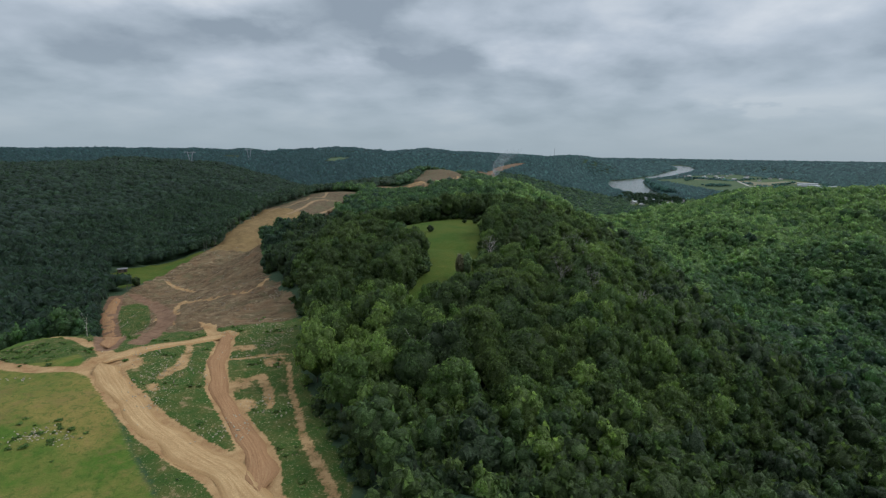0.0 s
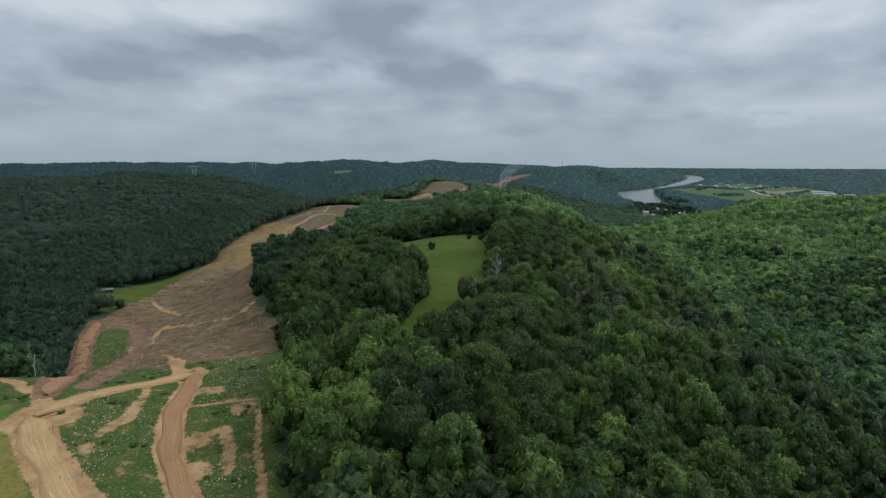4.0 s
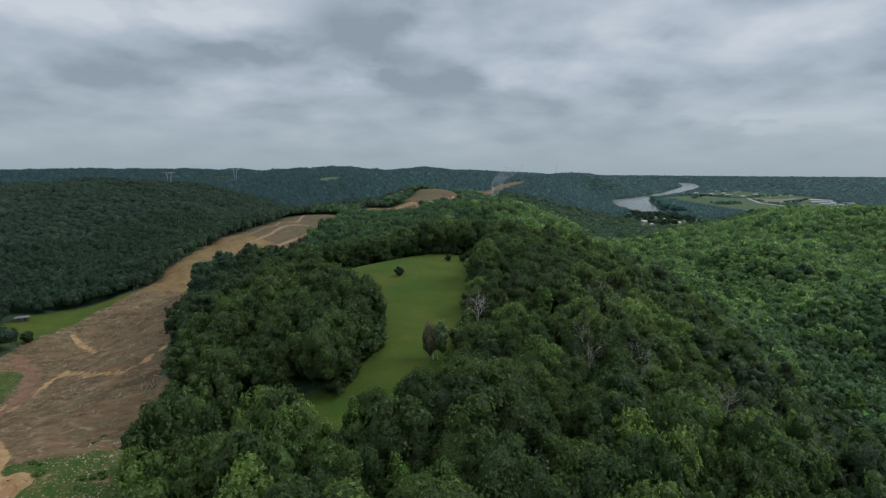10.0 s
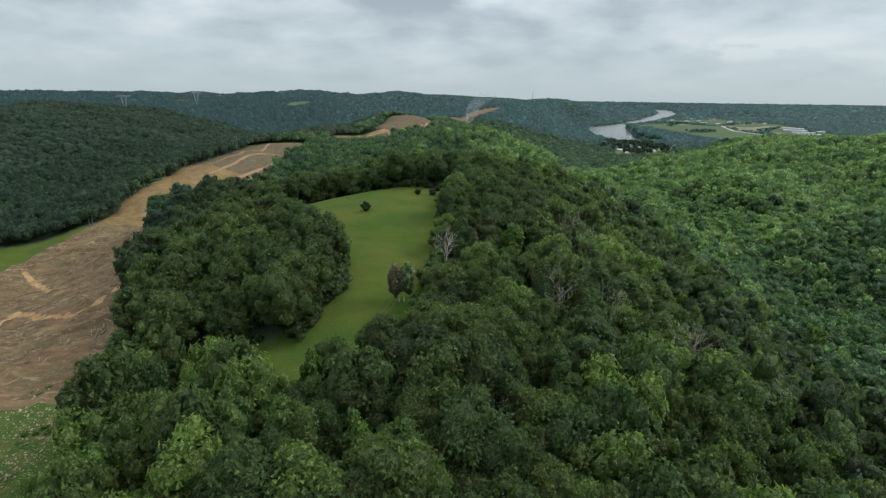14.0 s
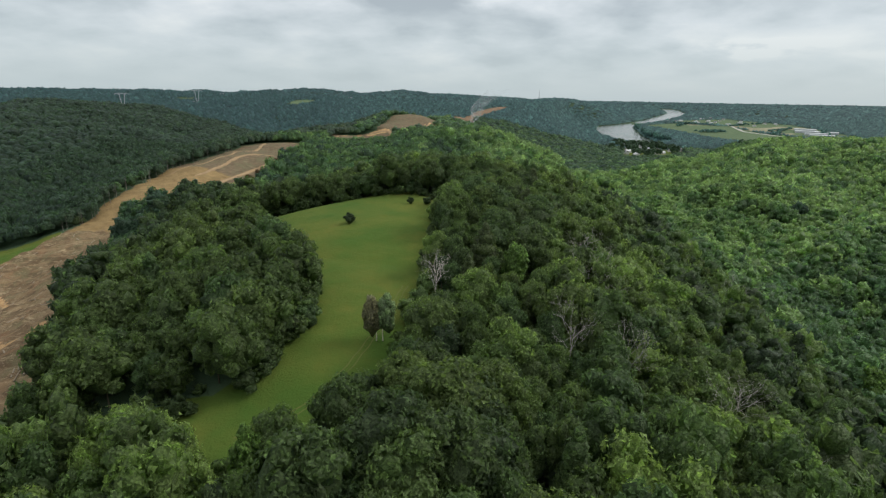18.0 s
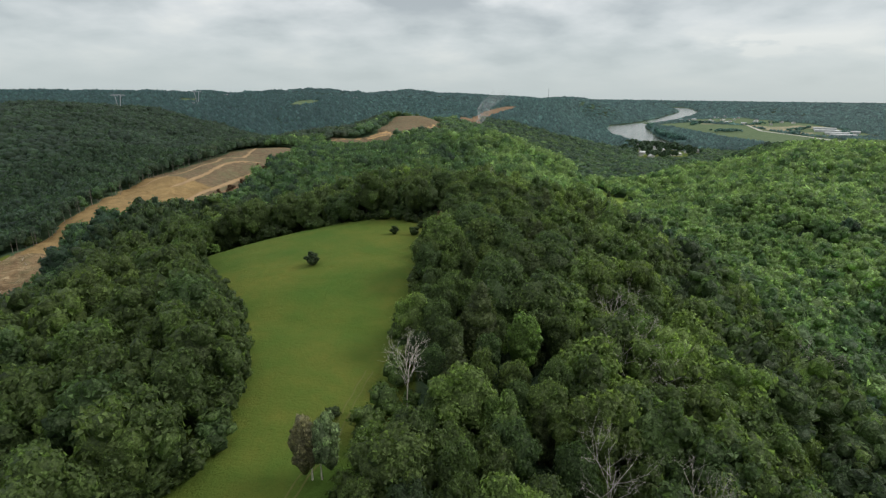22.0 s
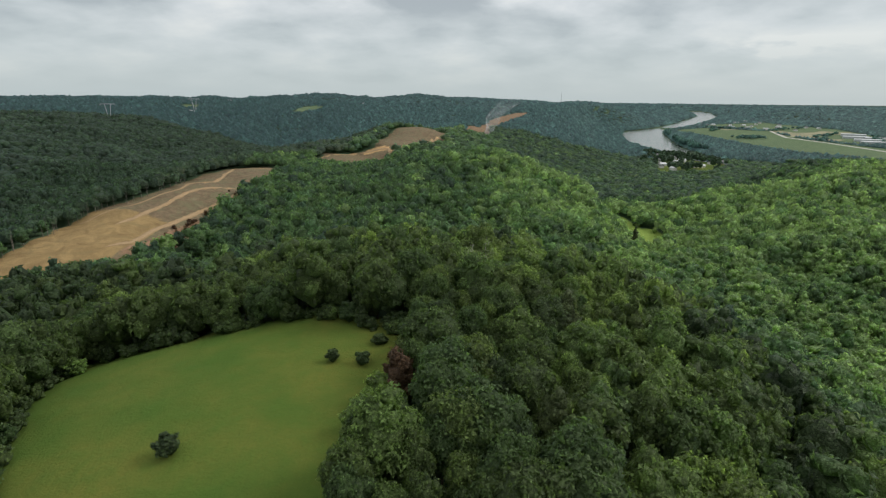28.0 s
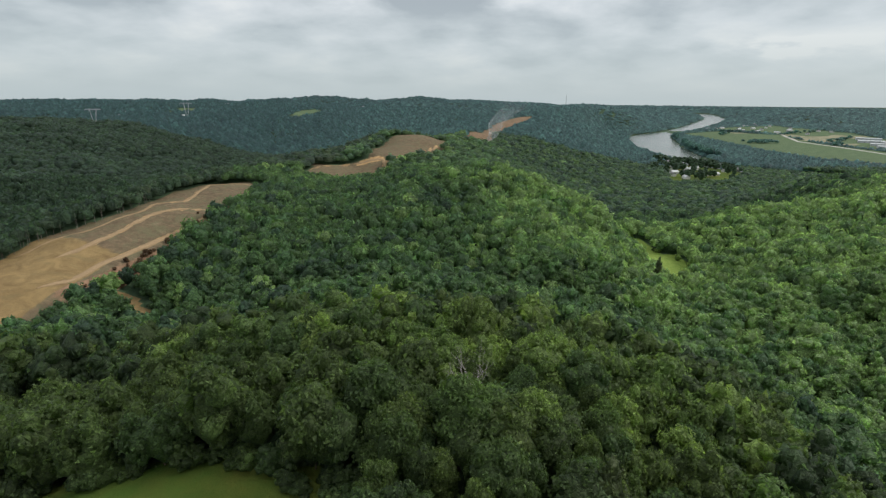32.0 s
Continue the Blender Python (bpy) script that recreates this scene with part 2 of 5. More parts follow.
def dirt_track(name, dark, light, edge):
    """Packed dirt with wheel ruts along the road, loose soil at its sides and damp patches."""
    m, t, b = surface(name, 0.95, 0.1)
    p = place_node(t)
    side = t.nodes.new("ShaderNodeAttribute")
    side.attribute_name = "across"
    run = t.nodes.new("ShaderNodeAttribute")
    run.attribute_name = "along"
    lane = t.nodes.new("ShaderNodeCombineXYZ")
    t.links.new(math_node(t, "MULTIPLY", side.outputs["Fac"], 3.2), lane.inputs[0])
    t.links.new(math_node(t, "MULTIPLY", run.outputs["Fac"], 0.035), lane.inputs[1])
    ruts = noise_node(t, lane.outputs[0], 2.2, 4, 0.6, 0.2)
    patch, fine = noise_node(t, p, 0.12, 4, 0.6), noise_node(t, p, 2.2, 4, 0.7)
    c = mix_node(t, ramp_node(t, ruts, [(0.30, 0.0), (0.72, 1.0)]), dark, light)
    c = mix_node(t, ramp_node(t, patch, [(0.45, 0.0), (0.70, 0.55)]), c, edge)
    rim = math_node(t, "ADD", math_node(t, "ABSOLUTE", side.outputs["Fac"]), math_node(t, "MULTIPLY", math_node(t, "SUBTRACT", fine, 0.5), 0.7))
    c = mix_node(t, ramp_node(t, rim, [(0.72, 0.0), (0.95, 0.8)]), c, edge)
    c = mix_node(t, 1.0, c, ramp_node(t, fine, [(0.25, 0.75), (0.75, 1.2)]), "MULTIPLY")
    t.links.new(c, b.inputs["Base Color"])
    bump_node(t, b, math_node(t, "ADD", ruts, math_node(t, "MULTIPLY", fine, 0.6)), 0.7, 0.35)
    return m


DIRT = dirt_track("red_dirt", (0.30, 0.162, 0.082), (0.44, 0.272, 0.145), (0.31, 0.178, 0.092))
SPUR_DIRT = dirt_track("worn_tan_dirt", (0.25, 0.172, 0.100), (0.38, 0.275, 0.168), (0.235, 0.165, 0.098))
PALE_DIRT = dirt_track("tan_dirt", (0.39, 0.245, 0.118), (0.60, 0.425, 0.225), (0.38, 0.238, 0.112))
WORN_GRASS = speckled("worn_grass", (0.090, 0.112, 0.030), (0.125, 0.128, 0.042), 1.2)
GRAVEL = speckled("pale_gravel", (0.34, 0.33, 0.30), (0.48, 0.46, 0.42), 12.0)
ROCK = speckled("pale_rock", (0.27, 0.235, 0.165), (0.48, 0.43, 0.32), 1.5, 0.9, 0, 0.2, 0.05)
ROOF = speckled("grey_roof", (0.12, 0.12, 0.13), (0.24, 0.24, 0.25), 2.0)
GREY_METAL = speckled("grey_metal_sheet", (0.34, 0.36, 0.38), (0.50, 0.52, 0.54), 6.0, 0.5)
PALE_ROOF = speckled("pale_metal_roof", (0.42, 0.44, 0.46), (0.60, 0.61, 0.62), 4.0, 0.6)
WALL = speckled("white_siding", (0.52, 0.52, 0.50), (0.70, 0.70, 0.68), 3.0)
STEEL = speckled("galvanised_steel", (0.42, 0.44, 0.46), (0.60, 0.62, 0.63), 2.0, 0.5, 0.6, 0.4)
GLASS = speckled("window_glass", (0.02, 0.025, 0.03), (0.04, 0.045, 0.05), 2.0, 0.15, 0, 0.5)


def water_surface():
    m, t, b = surface("river_water", 0.16, 0.5)
    p = place_node(t)
    b.inputs["IOR"].default_value = 1.33
    t.links.new(mix_node(t, noise_node(t, p, 0.01, 3), (0.10, 0.12, 0.11), (0.16, 0.17, 0.155)), b.inputs["Base Color"])
    bump_node(t, b, noise_node(t, p, 0.22, 4, 0.6), 0.35, 0.6)
    return m


WATER = water_surface()


def earth():
    """The ground sheet: forest floor, meadow grass, bare slopes and ploughed strips, by the sheet's own masks."""
    m, t, b = surface("earth", 0.95, 0.1)
    p = place_node(t)
    big, mid, fine = noise_node(t, p, 0.035, 4, 0.6), noise_node(t, p, 0.22, 5, 0.65), noise_node(t, p, 1.4, 4, 0.7)
    tiny = noise_node(t, p, 6.0, 2, 0.7)

    def mask(name, ragged=0.5):
        n = t.nodes.new("ShaderNodeAttribute")
        n.attribute_name = name
        f = math_node(t, "ADD", n.outputs["Fac"], math_node(t, "MULTIPLY", math_node(t, "SUBTRACT", mid, 0.5), ragged))
        f = math_node(t, "ADD", f, math_node(t, "MULTIPLY", math_node(t, "SUBTRACT", fine, 0.5), ragged * 0.9))
        return ramp_node(t, f, [(0.40, 0.0), (0.60, 1.0)])

    floor = mix_node(t, ramp_node(t, mid, [(0.35, 0.0), (0.65, 1.0)]), (0.046, 0.078, 0.046), (0.066, 0.104, 0.056))
    grass = mix_node(t, ramp_node(t, big, [(0.36, 0.0), (0.64, 1.0)]), (0.056, 0.102, 0.018), (0.119, 0.128, 0.027))
    grass = mix_node(t, ramp_node(t, mid, [(0.42, 0.0), (0.72, 0.55)]), grass, (0.060, 0.116, 0.020))
    grass = mix_node(t, ramp_node(t, fine, [(0.35, 0.0), (0.75, 0.45)]), grass, (0.060, 0.104, 0.019))
    # the glade's grass, brightened in colour for the sun that falls there
    sunlit_grass = mix_node(t, ramp_node(t, mid, [(0.36, 0.0), (0.66, 1.0)]), (0.150, 0.225, 0.046), (0.210, 0.280, 0.066))
    pasture = mix_node(t, ramp_node(t, big, [(0.42, 0.0), (0.60, 1.0)]), (0.085, 0.150, 0.024), (0.26, 0.205, 0.064))
    pasture = mix_node(t, ramp_node(t, mid, [(0.50, 0.0), (0.66, 0.7)]), pasture, (0.200, 0.165, 0.052))
    pasture = mix_node(t, ramp_node(t, fine, [(0.42, 0.0), (0.75, 0.5)]), pasture, (0.085, 0.140, 0.024))
    sward = noise_node(t, p, 0.5, 6, 0.75, 0.5)
    pasture = mix_node(t, ramp_node(t, sward, [(0.50, 0.0), (0.60, 0.65)]), pasture, (0.058, 0.110, 0.020))
    pasture = mix_node(t, ramp_node(t, noise_node(t, p, 0.1, 5, 0.7, 0.4), [(0.55, 0.0), (0.68, 0.6)]), pasture, (0.205, 0.150, 0.062))
    clay_dust = mix_node(t, fine, (0.26, 0.18, 0.10), (0.40, 0.29, 0.17))
    weeds = mix_node(t, ramp_node(t, mid, [(0.40, 0.0), (0.60, 1.0)]), (0.046, 0.092, 0.020), (0.094, 0.110, 0.032))
    weeds = mix_node(t, ramp_node(t, mid, [(0.61, 0.0), (0.68, 0.7)]), weeds, clay_dust)
    weeds = mix_node(t, ramp_node(t, fine, [(0.58, 0.0), (0.66, 0.8)]), weeds, (0.38, 0.31, 0.19))
    stretch = t.nodes.new("ShaderNodeMapping")
    t.links.new(p, stretch.inputs[0])
    stretch.inputs["Rotation"].default_value = (0, 0, radians(-58))
    stretch.inputs["Scale"].default_value = (0.045, 0.12, 0.12)
    streak = noise_node(t, stretch.outputs[0], 1.0, 7, 0.68, 1.6)
    patchy = noise_node(t, p, 0.075, 6, 0.7, 0.8)
    bare = mix_node(t, ramp_node(t, streak, [(0.40, 0.0), (0.62, 1.0)]), (0.108, 0.074, 0.043), (0.225, 0.157, 0.090))
    bare = mix_node(t, ramp_node(t, patchy, [(0.50, 0.0), (0.62, 0.75)]), bare, (0.135, 0.118, 0.064))
    bare = mix_node(t, ramp_node(t, noise_node(t, stretch.outputs[0], 2.3, 6, 0.72, 1.8), [(0.55, 0.0), (0.62, 0.75)]), bare, (0.34, 0.265, 0.165))
    bare = mix_node(t, ramp_node(t, noise_node(t, p, 0.05, 4, 0.65, 0.6), [(0.56, 0.0), (0.66, 0.6)]), bare, (0.215, 0.125, 0.070))
    bare = mix_node(t, ramp_node(t, fine, [(0.60, 0.0), (0.70, 0.55)]), bare, (0.38, 0.31, 0.22))
    dust = mix_node(t, ramp_node(t, mid, [(0.35, 0.0), (0.65, 1.0)]), (0.32, 0.190, 0.092), (0.48, 0.325, 0.165))
    clay = mix_node(t, ramp_node(t, patchy, [(0.35, 0.0), (0.62, 1.0)]), (0.165, 0.112, 0.054), (0.272, 0.190, 0.090))
    clay = mix_node(t, ramp_node(t, streak, [(0.54, 0.0), (0.64, 0.6)]), clay, (0.180, 0.136, 0.068))
    clay = mix_node(t, ramp_node(t, fine, [(0.58, 0.0), (0.70, 0.5)]), clay, (0.16, 0.120, 0.062))
    red = mix_node(t, ramp_node(t, mid, [(0.35, 0.0), (0.65, 1.0)]), (0.165, 0.098, 0.062), (0.27, 0.172, 0.112))
    spoil = mix_node(t, ramp_node(t, mid, [(0.35, 0.0), (0.65, 1.0)]), (0.105, 0.080, 0.052), (0.175, 0.128, 0.082))
    spoil = mix_node(t, ramp_node(t, patchy, [(0.46, 0.0), (0.60, 0.8)]), spoil, (0.132, 0.122, 0.072))
    spoil = mix_node(t, ramp_node(t, streak, [(0.56, 0.0), (0.68, 0.5)]), spoil, (0.225, 0.172, 0.115))
    spoil = mix_node(t, ramp_node(t, fine, [(0.56, 0.0), (0.70, 0.6)]), spoil, (0.11, 0.098, 0.056))
    crop = mix_node(t, ramp_node(t, big, [(0.40, 0.0), (0.60, 1.0)]), (0.080, 0.120, 0.064), (0.100, 0.140, 0.074))
    fallow = mix_node(t, ramp_node(t, big, [(0.40, 0.0), (0.60, 1.0)]), (0.17, 0.175, 0.11), (0.27, 0.25, 0.17))
    c = floor
    for name, ragged, colour in (("meadow", 0.25, grass), ("sunlit_grass", 0.2, sunlit_grass), ("pasture", 0.4, pasture), ("weeds", 0.5, weeds), ("bare", 0.6, bare), ("spoil", 0.5, spoil), ("gully", 0.6, weeds), ("soil", 0.7, dust), ("clay", 0.5, clay), ("red", 0.7, red), ("crop", 0.1, crop), ("fallow", 0.3, fallow)):
        c = mix_node(t, mask(name, ragged), c, colour)
    c = mix_node(t, 1.0, c, ramp_node(t, tiny, [(0.25, 0.78), (0.75, 1.2)]), "MULTIPLY")
    t.links.new(c, b.inputs["Base Color"])
    bump_node(t, b, math_node(t, "ADD", fine, math_node(t, "MULTIPLY", mid, 1.5)), 0.7, 0.5)
    return m


EARTH = earth()


# ---- the lie of the land ----
def smooth(a, b, v):
    u = np.clip((v - a) / (b - a), 0, 1)
    return u * u * (3 - 2 * u)


def waves(x, y, size, seed):
    """Soft hills of about the given size, between -1 and 1."""
    rng = np.random.RandomState(seed)
    out = np.zeros(np.shape(x))
    for k in range(7):
        a, p, s = rng.uniform(0, 2 * math.pi), rng.uniform(0, 6.28), size * rng.uniform(0.6, 1.7)
        out = out + np.sin((x * math.cos(a) + y * math.sin(a)) * 6.283 / s + p + 1.3 * np.sin((x * math.sin(a) - y * math.cos(a)) * 4.1 / s + 2 * p))
    return out / 4.2


# Spines of the hills: x, y, height of the ground, half width.
RIDGES = [
    [(-60, -300, 8, 150), (-55, 0, 14, 150), (-55, 95, 16, 150), (-45, 150, 16, 150), (-15, 200, 23, 150), (0, 250, 29, 160),
     (4, 300, 40, 160), (18, 350, 47, 155), (35, 400, 48, 155), (45, 450, 40, 135), (50, 490, 18, 110)],
    [(-260, 0, 30, 90), (-142, 128, 23.5, 88), (-128, 190, 13, 62), (-140, 250, 4, 50)],
    [(-45, 425, 20, 70), (-110, 448, 27, 90)],
    [(250, 520, -8, 70), (340, 560, 6, 95), (400, 640, 16, 105), (470, 705, 27, 120), (570, 690, 40, 150), (680, 640, 48, 170)],
    [(560, 300, 34, 110), (430, 350, 20, 80), (320, 405, 8, 62), (245, 366, -3, 45)],
    [(500, 740, 30, 100), (565, 880, 32, 110), (610, 980, 18, 110)],
    [(-30, 1110, 38, 100), (-5, 1200, 55, 120), (55, 1270, 40, 110)],
    [(-220, 520, -2, 80), (-215, 600, 17, 95), (-213, 680, 27, 100), (-195, 830, 31, 100), (-160, 960, 26, 110), (-110, 1070, 27, 120)],
    [(-110, 800, 26, 170), (0, 800, 32, 200), (75, 820, 31, 140), (105, 890, 20, 110)],
    [(60, 850, 34, 110), (95, 785, 37, 100), (112, 700, 23, 78), (128, 640, 13, 66), (145, 600, 2, 52)],
    [(105, 800, 30, 90), (168, 775, 27, 50), (184, 725, 15, 42), (190, 655, -5, 30)],
    [(-110, 1070, 27, 170), (-10, 1120, 38, 190), (60, 1330, 30, 200), (190, 1660, 46, 260), (330, 2050, 62, 300), (620, 2700, 80, 330), (830, 3150, 92, 300)],
    [(900, 420, 60, 220), (700, 600, 46, 220), (530, 780, 26, 120), (400, 790, 12, 80), (330, 760, 4, 50)],
    [(-1500, -100, 60, 420), (-900, 250, 58, 400), (-780, 900, 58, 420), (-770, 1560, 62, 330), (-690, 1880, 64, 380), (-400, 2500, 72, 500), (0, 2900, 82, 420)],
    [(-2200, 900, 82, 600), (-1800, 2200, 90, 700), (-1000, 3000, 97, 700), (300, 3700, 99, 500)],
]


def land(x, y):
    """The height of the ground."""
    x, y = np.asarray(x, float), np.asarray(y, float)
    far = smooth(1100, 1600, y) * smooth(100, 420, x)
    floor = -20 - 4 * smooth(-120, -260, x) - 14 * far + (6 * smooth(600, 700, y) - 20 * smooth(790, 900, y)) * smooth(150, 250, x) * (1 - far)
    reach = np.hypot(x, y - 100)
    floor = floor + 80 * smooth(2100, 5000, reach) + (10 + 20 * smooth(-200, 1200, x)) * smooth(3300, 4500, reach)
    total = np.zeros(np.shape(x))
    for nodes in RIDGES:
        best = np.zeros(np.shape(x))
        for (ax, ay, az, aw), (bx, by, bz, bw) in zip(nodes, nodes[1:]):
            dx, dy = bx - ax, by - ay
            u = np.clip(((x - ax) * dx + (y - ay) * dy) / (dx * dx + dy * dy), 0, 1)
            d = np.hypot(x - ax - u * dx, y - ay - u * dy) / (aw + u * (bw - aw))
            best = np.maximum(best, (az + u * (bz - az) - floor) * np.exp(-d ** 2.6))
        total = total + np.maximum(best, 0) ** 4
    wild = smooth(150, 330, np.abs(x + 20)) + smooth(430, 560, y)
    deep = smooth(-300, -420, x) + smooth(900, 1200, y) * smooth(300, 100, x)
    rough = (2.4 * waves(x, y, 90, 3) + 7 * waves(x, y, 210, 4) * np.clip(deep, 0, 1)) * np.clip(wild, 0, 1) * (1 - 0.8 * far)
    ring = smooth(1500, 3600, reach) * (1 - smooth(900, 1500, x) * smooth(3900, 3000, reach)) * (1 - far * smooth(3900, 3000, reach))
    hills = 30 * ring * np.maximum(waves(x, y, 900, 8), -0.3) * (1 - smooth(3600, 4700, reach))
    # the hollow behind the meadow's crest
    hollow = 13 * np.exp(-((x + 50) / 46) ** 2 - ((y - 426) / 34) ** 2)
    # the shoulder that carries the looping track at the plateau's end
    shoulder = 6 * np.exp(-((x + 174) / 25) ** 2 - ((y - 165) / 22) ** 2)
    return floor + total ** 0.25 + rough + hills - hollow + shoulder


# The river: x, y, half width, from the near bend to the far one.
RIVER = [(1400, 1150, 45), (1000, 1330, 45), (775, 1540, 40), (738, 1720, 50), (790, 2050, 75), (900, 2420, 85), (965, 2590, 75), (1060, 2690, 54), (1190, 2820, 54), (1350, 3020, 56), (1540, 3260, 60), (1700, 3500, 60), (1790, 3750, 60), (1830, 3950, 60)]


# The small valley that comes down beside the hill to the bottom meadow: x, y, half width.
BROOK = [(300, 500, 18), (268, 600, 24), (246, 680, 32), (250, 750, 30), (252, 860, 26), (270, 980, 22), (330, 1120, 20)]


def along(nodes, x, y):
    """The distance from a line of nodes, and the half width at the nearest place of it."""
    near, wide = np.full(np.shape(x), 1e9), np.zeros(np.shape(x))
    for a, b in zip(nodes, nodes[1:]):
        dx, dy = b[0] - a[0], b[1] - a[1]
        u = np.clip(((x - a[0]) * dx + (y - a[1]) * dy) / (dx * dx + dy * dy), 0, 1)
        d = np.hypot(x - a[0] - u * dx, y - a[1] - u * dy)
        closer = d < near
        near, wide = np.where(closer, d, near), np.where(closer, a[2] + u * (b[2] - a[2]), wide)
    return near, wide


def water_level(x, y):
    return -36 + 80 * smooth(2100, 5000, np.hypot(x, np.asarray(y) - 100))


def ground(x, y):
    """The land with the river's bed, the bottom meadow and the flood plain cut into it."""
    x, y = np.asarray(x, float), np.asarray(y, float)
    z, level = land(x, y), water_level(x, y)
    d, w = along(RIVER, x, y)
    z = level + 3 + (z - level - 3) * smooth(40, 260, d - w)
    z = np.where(d < w + 12, level + 3 - 6 * smooth(w + 12, w - 6, d), z)
    plain = smooth(1050, 1150, x) * smooth(2950, 2650, y) * smooth(1300, 1500, y) * smooth(1950, 1750, x)
    z = z + (level + 4 - z) * plain
    d, w = along(BROOK, x, y)
    return z + (np.minimum(z, -9) - z) * smooth(1.7, 0.7, d / np.maximum(w, 1))


# Clearings, as outlines in plan.
FIELD = [(36, 364), (34, 375), (27, 379), (17, 385), (5, 391), (-4, 390), (-15, 388), (-31, 387), (-45, 386), (-55, 387), (-64, 389), (-66, 377), (-61, 358), (-51, 338), (-42, 322), (-28, 300), (-16, 275), (-11, 254),
         (-10, 242), (-14, 228), (-22, 211), (-42, 205), (-62, 204), (-66, 196), (-52, 192), (-8, 190), (2, 203), (14, 218), (19, 246), (23.5, 278), (26, 308), (28, 340), (34, 352)]
PLATEAU = [(-22, 30), (-26, 76), (-40, 104), (-52, 130), (-63, 165), (-73, 206), (-90, 214), (-112, 198), (-140, 190), (-172, 186), (-203, 160), (-215, 110), (-260, 20), (-200, -120), (-40, -120)]
SLOPE = [(-73, 204), (-84, 234), (-110, 280), (-140, 360), (-168, 440), (-172, 520), (-240, 520), (-262, 450), (-268, 400), (-252, 330), (-210, 262), (-160, 185), (-112, 192)]
VALLEY = [(-230, 490), (-262, 445), (-272, 395), (-286, 400), (-312, 440), (-310, 456), (-300, 460), (-290, 478), (-250, 500)]
SPUR = [(-185, 500), (-165, 540), (-154, 580), (-152, 610), (-148, 640), (-144, 676), (-139, 716), (-130, 763), (-126, 848), (-160, 862), (-188, 852), (-194, 800), (-201, 754), (-200, 706), (-222, 669), (-231, 650), (-229, 600), (-236, 540), (-240, 500)]
SPUR_TAIL = [(-154, 608), (-138, 605), (-120, 593), (-109, 574), (-115, 568), (-130, 585), (-150, 597)]
CUT_NEAR = [(-118, 930), (-118, 1022), (-60, 1046), (-22, 1046), (-12, 1010), (-34, 975)]
CUT_HILL = [(-45, 1040), (-52, 1130), (-20, 1205), (25, 1235), (70, 1275), (66, 1180), (48, 1075), (0, 1035)]
CUT_FAR = [(92, 1375), (112, 1500), (165, 1640), (215, 1850), (320, 2120), (400, 2150), (300, 1850), (225, 1640), (175, 1480), (158, 1370)]
GLADE = [(236, 796), (250, 786), (246, 745), (259, 712), (252, 686), (238, 664), (222, 668), (226, 702), (229, 738)]
CROPS = [(1105, 2640), (1330, 2760), (1500, 2560), (1440, 2250), (1450, 2060), (1470, 1900), (1330, 1560), (1180, 1530), (1095, 1720), (1085, 1960), (1115, 2250)]
VILLAGE_GREEN = [(500, 1290), (548, 1470), (622, 1600), (640, 1665), (668, 1705), (690, 1650), (716, 1560), (738, 1500), (715, 1420), (650, 1340), (590, 1280)]
BARN_YARD = [(-712, 1830), (-660, 1838), (-664, 1884), (-716, 1880)]
FALLOW = [[(1545, 2600), (1640, 2395), (1512, 2240), (1428, 2300), (1500, 2500)], [(1680, 2300), (1800, 2450), (1700, 2560), (1640, 2450)], [(1440, 2200), (1480, 2130), (1560, 2200), (1500, 2235)], [(1150, 1640), (1230, 1640), (1215, 1690), (1150, 1680)], [(1330, 2700), (1400, 2620), (1450, 2700), (1380, 2760)]]
FAR_PASTURES = [[(-428, 1945), (-398, 2080), (-368, 2250), (-440, 2490), (-485, 2310), (-440, 2100)], [(-990, 2350), (-890, 2400), (-950, 2590)]]
# Places where a single tree of its own kind shows.
SPOTS = [(25.5, 243, 4.2), (37.5, 341, 6), (38.5, 333, 4), (-14.2, 129, 3.2), (-5.5, 128, 3.2), (54, 264, 6.5), (3, 158, 6), (-10, 181, 6)]
# Bare dead trees among the green ones: x, y, height, spread.
DEAD = [(26.5, 250.5, 15.5, 0.30), (62, 224, 19, 0.7), (82, 282, 19, 0.5), (77, 260, 19, 0.8), (86, 257, 18, 0.9), (97, 206, 18, 0.7), (77, 221, 18, 0.5), (152, 294, 19, 0.8),
        (60, 398, 18.5, 0.35), (32, 168, 15.5, 0.6), (104, 213, 18, 0.8), (103, 184, 18, 0.8), (86, 271, 18, 0.5)]
WHITE = [(-14.2, 129, 23), (-5.5, 128, 23.5), (-12, 124, 21), (-163, 181, 12)]
TOWN = [(1330, 2790), (1500, 2600), (1450, 2230), (1470, 2000), (1700, 2000), (1850, 2600), (1750, 3000), (1450, 2950)]


def inside(outline, x, y, rough=2.5):
    """1 inside an outline, 0 outside, with an uneven edge."""
    px, py = x + rough * waves(x, y, 9 * rough, 5), y + rough * waves(x, y, 9 * rough, 6)
    odd = np.zeros(np.shape(x), bool)
    for (ax, ay), (bx, by) in zip(outline, outline[1:] + outline[:1]):
        cross = (ay > py) != (by > py)
        odd ^= cross & (px < (bx - ax) * (py - ay) / (by - ay + 1e-9) + ax)
    return odd.astype(float)


